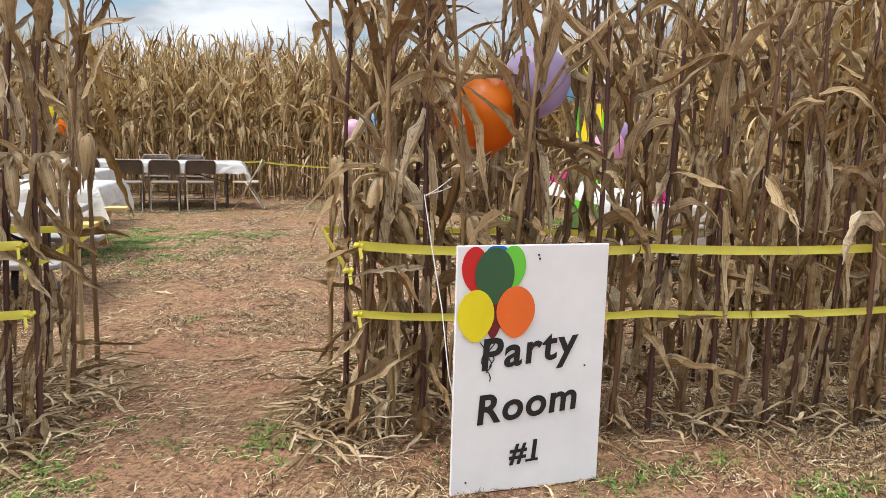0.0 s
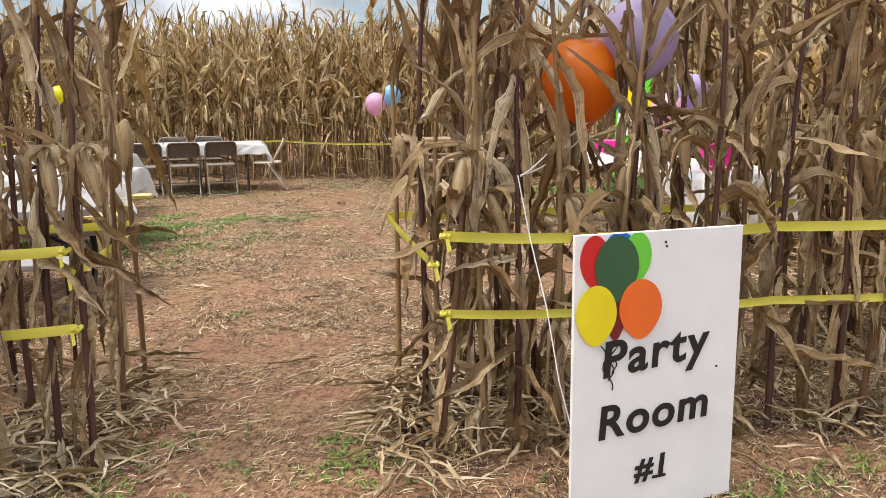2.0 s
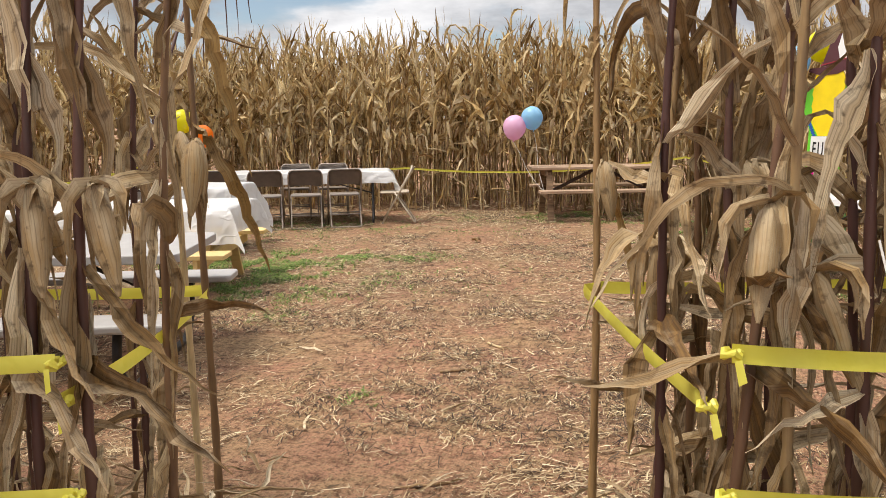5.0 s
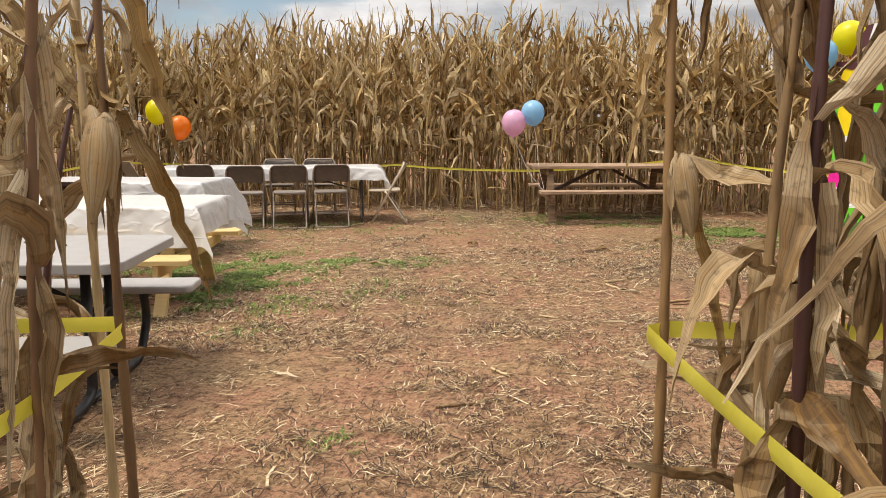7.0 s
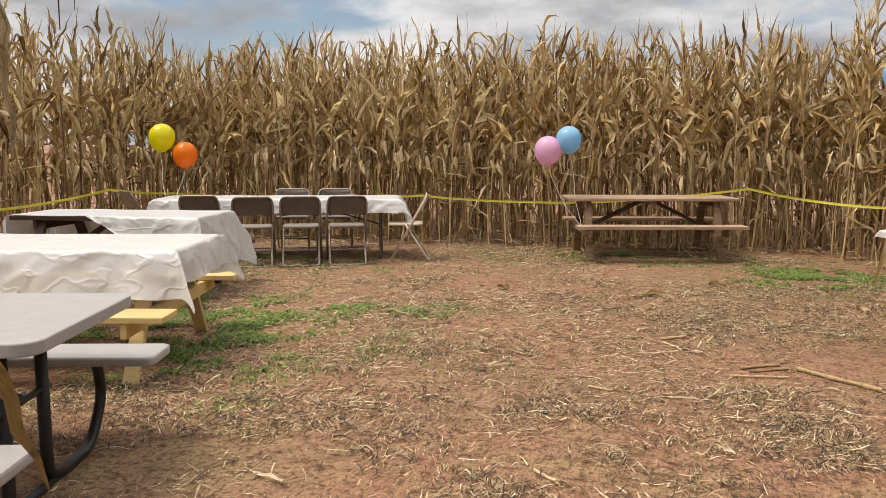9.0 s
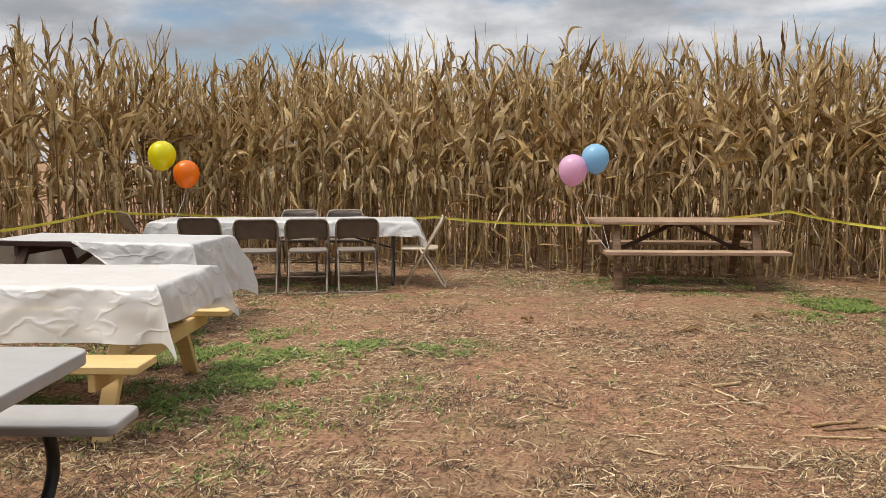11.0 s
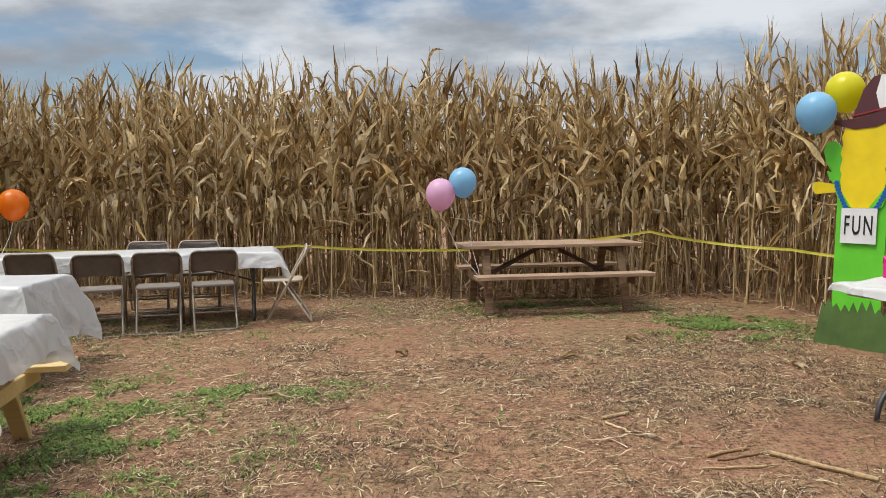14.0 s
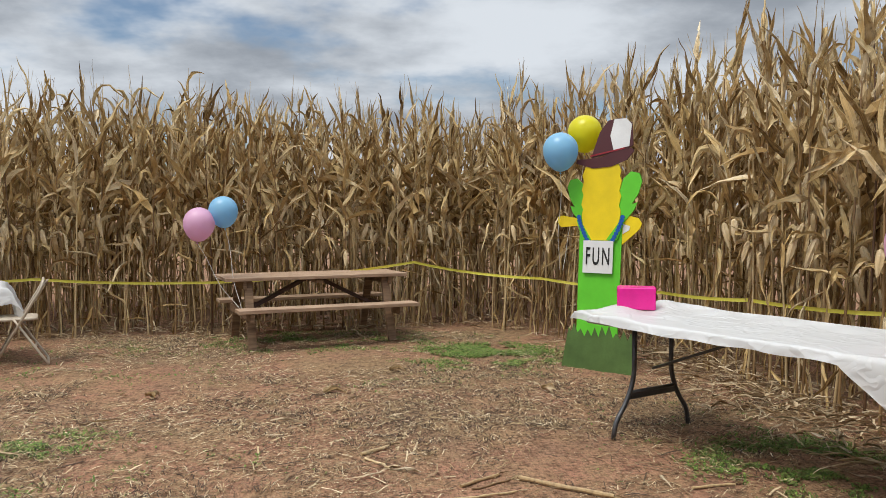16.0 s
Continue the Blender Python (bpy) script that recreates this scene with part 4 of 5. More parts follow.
balloon((-7.12, 12.65, 1.28), "orange", R["orange"], (-7.05, 12.25, 0.62), 0.31, (0, 0.1))
balloon((0.90, 12.1, 2.04), "sky blue", R["blue"], (0.95, 12.3, 0.9), 0.33, (0, 0))
balloon((1.20, 12.3, 2.23), "yellow", R["yellow"], (0.98, 12.3, 0.9), 0.33, (0, 0))
balloon((1.15, 7.75, 1.33), "pink", R["pink"], (1.75, 8.0, 0.76), 0.29, (0, 0))
balloon((1.36, 7.85, 1.50), "lilac", R["lilac"], (1.76, 8.0, 0.76), 0.27, (0, 0))
tagged(part("tied_cord", tube([(0.03, 3.83, 1.18), (0.08, 3.76, 0.95), (0.15, 3.62, 0.7), (0.2, 3.5, 0.45), (0.3, 3.4, 0.1)], 0.0028, 5), STRING), "white cord tied to a corn stalk behind the sign", "cord")


# ---------------------------------------------------------------- gifts
PINK = plain("glossy_pink_wrap", (0.80, 0.02, 0.30), 0.25, 0, 0.15, 6)


def gift_box(m, size, label):
    root = empty("gift_box", m, label, "gift box")
    part("wrapped_box", block(size, (0, 0, size[2] / 2), None, 0.006), PINK, root)
    for sx in (-1, 1):
        bm = bmesh.new()
        v = [bm.verts.new(p) for p in ((sx * (size[0] / 2 + 0.002), -size[1] / 2 + 0.004, size[2] - 0.004), (sx * (size[0] / 2 + 0.002), size[1] / 2 - 0.004, size[2] - 0.004), (sx * (size[0] / 2 + 0.005), 0, size[2] * 0.45))]
        bm.faces.new(v)
        part("paper_fold", bm, PINK, root)
    return root


# ---------------------------------------------------------------- plywood cut-out
def cutout(m):
    """One plain painted board in the shape of a cob with husks, a hat and a word board."""
    cols = [(0.14, 0.62, 0.03), (0.88, 0.66, 0.005), (0.085, 0.022, 0.025), (0.78, 0.78, 0.77), (0.095, 0.17, 0.045), (0.012, 0.10, 0.42), (0.012, 0.012, 0.013), (0.30, 0.02, 0.03)]
    names = ["leaf_green", "cob_yellow", "hat_brown", "board_white", "grass_green", "bead_blue", "word_black", "band_red"]
    mats = [plain("cutout_" + n, c, 0.5, 0, 0.12 if n != "grass_green" else 0.35, 4, 0.08) for n, c in zip(names, cols)]
    bm = bmesh.new()
    th = 0.012
    # grass skirt with a jagged top
    skirt = [(-0.40, 0.0), (0.40, 0.0), (0.40, 0.30)]
    rng = random.Random(4)
    x = 0.37
    while x > -0.33:
        skirt.append((x, rng.uniform(0.36, 0.43))); skirt.append((x - 0.035, rng.uniform(0.30, 0.34)))
        x -= 0.08
    skirt += [(-0.33, 0.38)]
    plate(skirt, th, bm, 4, -0.004)
    plate([(-0.24, 0.25), (0.22, 0.25), (0.235, 1.30), (0.27, 1.45), (-0.27, 1.45), (-0.24, 1.2)], th, bm, 0, 0.0)
    for s in (-1, 1):
        o = [(0.18, 1.15), (0.25, 1.35), (0.36, 1.52), (0.39, 1.60), (0.33, 1.58), (0.40, 1.70), (0.43, 1.83), (0.40, 1.92), (0.31, 1.94), (0.23, 1.86), (0.19, 1.70), (0.17, 1.4)]
        k = 1.0 if s > 0 else 0.92
        plate([(s * px * k, 1.15 + (pz - 1.15) * k) for px, pz in (o if s > 0 else o[::-1])], th, bm, 0, 0.004 * (s > 0) - 0.006)
    cob = [(-0.10, 1.08), (0.08, 1.08), (0.19, 1.30), (0.215, 1.45)]
    cob += [(0.205 + 0.012 * math.sin(k * 2.1), 1.45 + 0.055 * k) for k in range(1, 10)]
    cob += [(0.17, 2.03), (-0.19, 2.0)] + [(-0.215 - 0.012 * math.sin(k * 2.1), 1.96 - 0.055 * k) for k in range(1, 10)]
    cob += [(-0.20, 1.30)]
    plate(cob, th, bm, 1, -0.011)
    # side arms, plain shapes
    plate([(-0.22, 1.30), (-0.22, 1.40), (-0.36, 1.43), (-0.44, 1.45), (-0.50, 1.43), (-0.50, 1.34), (-0.46, 1.27), (-0.38, 1.28)], th, bm, 1, -0.002)
    plate([(0.22, 1.02), (0.33, 1.14), (0.42, 1.26), (0.44, 1.34), (0.40, 1.42), (0.30, 1.45), (0.22, 1.44)], th, bm, 1, 0.006)
    plate([(0.24, 1.18), (0.31, 1.24), (0.32, 1.30), (0.24, 1.33)], 0.002, bm, 3, 0.002)
    # hat
    plate([(-0.30, 2.04), (-0.10, 1.985), (0.10, 2.0), (0.27, 2.06), (0.34, 2.14), (0.32, 2.17), (0.20, 2.16), (0.0, 2.10), (-0.18, 2.08), (-0.29, 2.08)], th, bm, 2, -0.018)
    plate([(-0.13, 2.09), (0.24, 2.15), (0.33, 2.20), (0.31, 2.42), (0.20, 2.47), (0.05, 2.45), (-0.04, 2.34)], th, bm, 2, -0.014)
    plate([(0.12, 2.16), (0.29, 2.19), (0.31, 2.40), (0.25, 2.46), (0.12, 2.46), (0.08, 2.30)], 0.002, bm, 3, -0.0175)
    plate([(-0.14, 2.10), (0.24, 2.165), (0.24, 2.18), (-0.135, 2.115)], 0.002, bm, 7, -0.0205)
    # green lapels and a string of beads
    plate([(-0.27, 1.38), (-0.23, 1.38), (-0.10, 1.09), (-0.20, 1.09)], 0.004, bm, 0, -0.016)
    plate([(0.23, 1.40), (0.27, 1.40), (0.19, 1.09), (0.07, 1.09)], 0.004, bm, 0, -0.016)
    for s in (-1, 1):
        for k in range(8):
            t = k / 7
            plate(oval(s * (0.245 - 0.10 * t ** 1.3), 1.43 - 0.34 * t, 0.024, 0.03, 12), 0.004, bm, 5, -0.021)
    plate([(-0.18, 0.70), (0.155, 0.70), (0.155, 1.075), (-0.18, 1.075)], 0.006, bm, 3, -0.024)
    words = lettering("FUN", 0.22, 0.0015, 0.0, 1.3)
    words.transform(Matrix.Translation((-0.012, -0.027, 0.885)) @ Matrix.Diagonal((0.56, 1, 1.3, 1)))
    n0 = len(bm.faces)
    bm.from_mesh(words)
    bm.faces.ensure_lookup_table()
    for f in bm.faces[n0:]:
        f.material_index = 6
    for v in bm.verts:
        v.co.z = float(np.interp(v.co.z, (0, 0.43, 0.70, 1.075, 1.45, 2.0, 2.47), (0, 0.43, 0.90, 1.20, 1.43, 1.88, 2.32)))
        v.co.x *= 0.9
    ob = part("corn_cutout", bm, mats)
    ob.matrix_basis = m
    return tagged(ob, "painted plywood corn cob cutout with brown hat and FUN board", "cutout")


cutout(pose(1.18, 11.85, 0.0, -3, 0, -46))
gift_box(pose(0.83, 10.03, 0.80, 0, 0, -20), (0.255, 0.19, 0.15), "small box in glossy hot pink paper on the covered table")
gift_box(pose(1.66, 8.2, 0.785, 0, 0, 15), (0.22, 0.2, 0.24), "upright box in hot pink paper on the covered table")
tablecloth(T_GIFT, 1.235, 0.385, 0.05, 0.737, 9, "thin white plastic sheet lying loose over the folding table", flare=(0.2, 0.1), ruffle=0.05, end=0.45, hang=7.0)


# ---------------------------------------------------------------- two lone stalks that flank the way in
def lone_stalk(at, seed, blades, ear):
    rng = random.Random(seed)
    root = empty("corn_stalk", Matrix.Translation(at), "pale bare maize stalk with a hanging husked ear beside the gap", "corn plant", "corn rows at the entrance")
    zs = [k * 0.09 for k in range(31)]
    part("stalk", to_mesh("stalk", *rod([(0.01 * math.sin(z * 2), 0.01 * math.cos(z * 3), z) for z in zs], [0.0135 * (1 - 0.2 * z) * (1.22 if k % 2 == 0 else 1) for k, z in enumerate(zs)], 9)), STALK_FAR, root)
    for z, az, e0, e1, ln, wd, dr in blades:
        part("leaf", to_mesh("leaf", *blade(rng, (0, 0, z), az, e0, e1, ln, wd, 18, 5, dr, 0.25, 0.025, 0.22, 1.35 if ln > 0.8 else None)), LEAF, root)
    v, f, uv, b, d = ear_shape(rng, (0, 0, ear[0]), ear[1], n=12, size=0.8)
    e = part("ear", to_mesh("ear", v, f, uv), HUSK, root)
    for k in range(5):
        part("husk", to_mesh("husk", *blade(rng, tuple(b), ear[1] + (k - 2) * 0.8, -1.3, -1.54, rng.uniform(0.17, 0.24), 0.045, 8, 5, 0.2, 0.3, 0.02, 0.3)), HUSK, e)
    return root


def long_leaf(root, a, b, c, width, seed, mat=None):
    """A long twisted blade from a over b to its tip c, frayed and folded along the midrib."""
    rng = random.Random(seed)
    a, b, c = (np.array(p, float) for p in (a, b, c))
    n = 22
    pts = [a * (1 - t) ** 2 + b * 2 * t * (1 - t) + c * t * t + np.array([rng.gauss(0, 0.004) for _ in range(3)]) for t in [k / n for k in range(n + 1)]]
    dirs, wide = [], []
    for k in range(n + 1):
        t = k / n
        d = pts[min(k + 1, n)] - pts[max(k - 1, 0)]
        d = d / np.linalg.norm(d)
        side = np.cross(d, (0.25, 1.0, 0.0))
        side = side / np.linalg.norm(side)
        up = np.cross(d, side)
        w = 0.9 * math.sin(3.1 * t + seed) + rng.gauss(0, 0.1)
        dirs.append((side * math.cos(w) + up * math.sin(w), -side * math.sin(w) + up * math.cos(w)))
        wide.append(width * (0.55 + 0.45 * min(1, 3 * t)) * (1 - t ** 2.2) * rng.uniform(0.85, 1.1) + 0.003)
    part("leaf", to_mesh("leaf", *strip(np.array(pts), wide, 0.3, dirs, 5), False), mat or LEAF_WARM, root)


def hung_ear(root, at, az, size, seed):
    """A husked cob hanging tip down, its papery husks pointed and split at the end."""
    rng = random.Random(seed)
    v, f, uv, b, d = ear_shape(rng, at, az, n=12, size=size)
    e = part("ear", to_mesh("ear", v, f, uv), HUSK, root)
    for k in range(7):
        part("husk", to_mesh("husk", *blade(rng, tuple(b), az + (k - 3) * 0.75, -1.3, -1.54, rng.uniform(0.2, 0.29) * size, 0.055, 8, 5, 0.12, 0.35, 0.02, 0.3), False), HUSK, e)


S = lone_stalk((-0.62, 4.64, 0), 3, ((2.1, -0.6, 1.4, 0.9, 0.5, 0.05, 0.5),), (1.29, -0.9))
long_leaf(S, (0.0, 0, 2.02), (-0.14, 0.05, 2.1), (-0.09, 0.05, 1.56), 0.06, 5)
long_leaf(S, (0.0, 0, 1.72), (-0.03, 0.0, 1.5), (-0.09, 0.02, 1.24), 0.04, 6)
long_leaf(S, (0.02, 0, 1.36), (0.09, 0.0, 1.2), (0.16, 0.02, 0.72), 0.05, 7)
S = lone_stalk((-1.93, 4.42, 0), 4, ((2.3, 3.0, 1.3, 0.6, 0.5, 0.05, 0.5), (0.75, 3.4, 0.2, -1.4, 0.4, 0.05, 0.2)), (1.38, -0.9))
long_leaf(S, (0.0, 0, 1.44), (0.08, 0.02, 1.42), (0.19, 0.12, 0.92), 0.07, 8)
long_leaf(S, (0.0, -0.02, 2.05), (0.08, -0.04, 1.75), (0.20, 0.02, 1.26), 0.065, 9)
long_leaf(S, (0.0, 0, 1.42), (-0.06, 0.0, 1.62), (-0.10, 0.0, 1.75), 0.06, 10)
hung_ear(S, (0.02, -0.02, 1.37), -1.2, 1.1, 12)
S = lone_stalk((-2.11, 4.57, 0), 6, ((1.85, 3.4, 0.9, -1.2, 0.5, 0.06, 0.3), (2.2, 0.4, 1.3, 0.9, 0.5, 0.05, 0.5)), (1.40, -0.6))
long_leaf(S, (0, 0, 1.43), (-0.15, -0.05, 1.62), (-0.24, -0.1, 1.85), 0.06, 13)


# ---------------------------------------------------------------- barrier tape
def tape(points, label, width=0.04, knots=()):
    """Flat plastic tape through the points, sagging and twisting a little between them."""
    rng = random.Random(len(points) * 7 + int(points[0][0] * 10))
    root = empty("barrier_tape", Matrix(), label, "barrier tape", "yellow tape round the clearing")
    pts, n = [], 10
    for a, b in zip(points, points[1:]):
        a, b = Vector(a), Vector(b)
        sag = 0.012 * (b - a).length
        tw = rng.uniform(-0.25, 0.25)
        for k in range(n + (b == Vector(points[-1]))):
            t = k / n
            pts.append((a.lerp(b, t) - Vector((0, 0, sag * 4 * t * (1 - t))), tw * math.sin(math.pi * t), (b - a).normalized()))
    v, f = [], []
    for p, tw, d in pts:
        side = Vector((0, 0, 1)) * math.cos(tw) + Vector((-d.y, d.x, 0)).normalized() * math.sin(tw)
        v += [p - side * width / 2, p + Vector((-d.y, d.x, 0)) * 0.004, p + side * width / 2]
    for i in range(len(pts) - 1):
        for k in range(2):
            f.append((i * 3 + k, i * 3 + k + 1, i * 3 + k + 4, i * 3 + k + 3))
    part("band", to_mesh("band", v, f), TAPE, root)
    for p in knots:
        bm = bmesh.new()
        p = Vector(p)
        tube([p + Vector((0.017 * math.cos(a), 0.017 * math.sin(a), 0.006 * math.sin(3 * a))) for a in [k * 0.7 for k in range(10)]], [0.007, 0.010, 0.008, 0.011, 0.008, 0.010, 0.007, 0.009, 0.008, 0.006], 6, bm)
        part("knot", bm, TAPE, root)
        q = p + Vector((rng.uniform(-0.01, 0.02), -0.025, -0.01))
        bm = bmesh.new()
        w = [bm.verts.new(c) for c in (q + Vector((-0.006, 0, 0)), q + Vector((0.009, 0, 0.004)), q + Vector((0.02, -0.012, -0.04)), q + Vector((0.004, -0.01, -0.05)))]
        bm.faces.new(w)
        part("loose_end", bm, TAPE, root)
    return root


TL = "yellow plastic barrier tape tied along the corn stalks"
tape([(-0.25, 3.745, 0.947), (0.2, 3.83, 0.93), (1.1, 4.08, 0.945), (2.36, 4.46, 0.955), (4.4, 5.1, 0.97)], TL, 0.042, [(-0.25, 3.745, 0.947)])
tape([(-0.25, 3.74, 0.632), (0.2, 3.83, 0.62), (1.1, 4.08, 0.63), (2.3, 4.45, 0.63), (4.4, 5.1, 0.64)], TL, 0.036, [(-0.25, 3.74, 0.632)])
tape([(-0.295, 3.74, 0.83), (-0.645, 4.585, 0.89), (-0.60, 4.64, 0.89), (0.4, 5.0, 0.88), (1.6, 5.35, 0.88)], TL, 0.04, [(-0.295, 3.74, 0.83)])
tape([(-1.64, 3.395, 0.935), (-2.2, 3.27, 0.925), (-3.1, 3.05, 0.93), (-4.3, 2.8, 0.93)], TL, 0.04, [(-1.64, 3.395, 0.935)])
tape([(-1.62, 3.39, 0.635), (-2.2, 3.27, 0.61), (-3.1, 3.05, 0.61), (-4.3, 2.8, 0.62)], TL, 0.04, [(-1.62, 3.39, 0.635)])
tape([(-1.63, 3.39, 0.85), (-1.75, 3.86, 0.835), (-1.90, 4.395, 0.86), (-1.95, 4.45, 0.86), (-3.2, 4.28, 0.84), (-4.6, 4.0, 0.84)], TL, 0.04, [(-1.63, 3.39, 0.85)])
tape([(-8.05, 13.7, 0.7), (-6.4, 14.15, 0.66), (-4.5, 14.3, 0.70), (-2.9, 14.45, 0.63), (-1.9, 14.5, 0.66), (-0.22, 14.5, 0.85), (0.45, 14.55, 0.72), (1.2, 13.85, 0.69), (2.12, 12.6, 0.64), (2.27, 11.1, 0.72), (2.36, 9.5, 0.80), (2.5, 6.5, 0.85)], "long yellow plastic tape strung along the corn edge", 0.03)
tape([(-8.05, 13.7, 0.7), (-7.95, 12.2, 0.83), (-7.8, 10.4, 0.72), (-7.7, 9.0, 0.83), (-7.5, 6.0, 0.8), (-7.4, 4.0, 0.8)], "yellow plastic tape strung along the side of the clearing", 0.03)


# ---------------------------------------------------------------- litter and weeds
def sheet_mesh(name, V, F, mat, label, category, uvs=None):
    V, F = np.concatenate(V), np.concatenate(F)
    me = bpy.data.meshes.new(name)
    me.vertices.add(len(V)); me.vertices.foreach_set("co", V.astype(np.float32).ravel())
    me.loops.add(F.size); me.loops.foreach_set("vertex_index", F.astype(np.int32).ravel())
    me.polygons.add(len(F)); me.polygons.foreach_set("loop_start", np.arange(0, F.size, 4, dtype=np.int32))
    if uvs is not None:
        U = np.concatenate(uvs)
        me.uv_layers.new(name="uv").data.foreach_set("uv", U[F.ravel()].astype(np.float32).ravel())
    me.update(calc_edges=True)
    return tagged(part(name, me, mat), label, category, kind="stuff")


def straw_litter(count, box, seed, lo, hi, wide, name, label):
    """Chopped straw lying on the soil: bent slivers, thicker in drifts."""
    rng = random.Random(seed)
    V, F, n = [], [], 0
    x0, y0, x1, y1 = box
    while n < count:
        x, y = rng.uniform(x0, x1), rng.uniform(y0, y1)
        if noise.noise((x * 0.8, y * 0.8, 1.3)) + 0.7 * noise.noise((x * 2.7, y * 2.7, 5.0)) < rng.uniform(-0.3, 0.4):
            continue
        if abs(x - (0.35 - 0.33 * y)) < 0.5 and y < 6.5 and rng.random() < 0.2:
            continue
        a, ln, w = rng.uniform(0, 3.15), rng.uniform(lo, hi) * rng.uniform(0.5, 1), rng.uniform(0.4, 1) * wide
        z = ground_height(x, y) + rng.uniform(0.002, 0.012)
        c, s = math.cos(a), math.sin(a)
        b = a + rng.gauss(0, 0.16)
        lift = min(1.0, ln / 0.09)
        t0, t1, t2 = rng.uniform(-0.004, 0.012) * lift, rng.uniform(0, 0.014) * lift, rng.uniform(-0.004, 0.014) * lift
        px, py = x + c * ln / 2, y + s * ln / 2
        qx, qy = px + math.cos(b) * ln / 2, py + math.sin(b) * ln / 2
        nx, ny = -s * w / 2, c * w / 2
        V.append(np.array([(x - nx, y - ny, z + t0), (x + nx, y + ny, z + t0), (px - nx, py - ny, z + t1), (px + nx, py + ny, z + t1 + 0.002), (qx - nx, qy - ny, z + t2), (qx + nx, qy + ny, z + t2)]))
        F.append(np.array([(0, 2, 3, 1), (2, 4, 5, 3)]) + n * 6)
        n += 1
    return sheet_mesh(name, V, F, STRAW, label, "straw")


def straw_tangles(count, box, seed):
    """Small matted tangles of straw and torn leaf, raised a little over the soil."""
    rng = random.Random(seed)
    V, F, n = [], [], 0
    x0, y0, x1, y1 = box
    done = 0
    while done < count:
        cx, cy = rng.uniform(x0, x1), rng.uniform(y0, y1)
        if noise.noise((cx * 0.8, cy * 0.8, 7.7)) + 0.4 * noise.noise((cx * 2.3, cy * 2.3, 3.3)) < rng.uniform(-0.2, 0.5):
            continue
        done += 1
        size, main, lift = rng.uniform(0.03, 0.12), rng.uniform(0, 3.15), rng.uniform(0.012, 0.034)
        for _ in range(rng.randint(10, 34)):
            x, y = cx + rng.gauss(0, size), cy + rng.gauss(0, size * 0.7)
            a, ln, w = main + rng.gauss(0, 0.7), rng.uniform(0.015, 0.085) * rng.choice((0.6, 1.0, 1.5)), rng.uniform(0.0014, 0.0052)
            z = ground_height(x, y) + rng.uniform(0.002, lift)
            c, sn = math.cos(a), math.sin(a)
            t1, t2, b = rng.uniform(0, 0.016), rng.uniform(-0.006, 0.014), a + rng.gauss(0, 0.25)
            px, py = x + c * ln / 2, y + sn * ln / 2
            qx, qy = px + math.cos(b) * ln / 2, py + math.sin(b) * ln / 2
            nx, ny, tilt = -sn * w / 2, c * w / 2, rng.gauss(0, 0.35) * w
            V.append(np.array([(x - nx, y - ny, z), (x + nx, y + ny, z + tilt), (px - nx, py - ny, z + t1), (px + nx, py + ny, z + t1 + tilt), (qx - nx * 0.5, qy - ny * 0.5, z + t2), (qx + nx * 0.5, qy + ny * 0.5, z + t2)]))
            F.append(np.array([(0, 2, 3, 1), (2, 4, 5, 3)]) + n * 6)
            n += 1
    return sheet_mesh("straw_tangles", V, F, TANGLE, "matted tangles of dark and pale straw on the clay", "straw")


straw_tangles(5200, (-7.4, 2.2, 2.5, 14.4), 38)
straw_litter(60000, (-7.6, 2.0, 2.6, 14.6), 31, 0.012, 0.075, 0.0028, "straw_litter", "chopped tan straw scattered over the trodden clay")
straw_litter(26000, (-3.5, 1.2, 3.6, 5.2), 32, 0.02, 0.13, 0.0042, "straw_litter", "dry straw and stems by the entrance")
straw_litter(14000, (-7.6, 3.5, 2.6, 14.6), 35, 0.05, 0.16, 0.006, "straw_litter", "longer straw pieces lying over the clay")
straw_litter(70000, (-7.6, 2.0, 2.6, 14.6), 36, 0.006, 0.03, 0.0036, "chaff_litter", "fine chaff and leaf bits trodden into the clay")
straw_litter(1500, (-7.0, 2.4, 2.4, 14.2), 33, 0.08, 0.28, 0.013, "stem_litter", "broken maize stems and shreds on the ground")


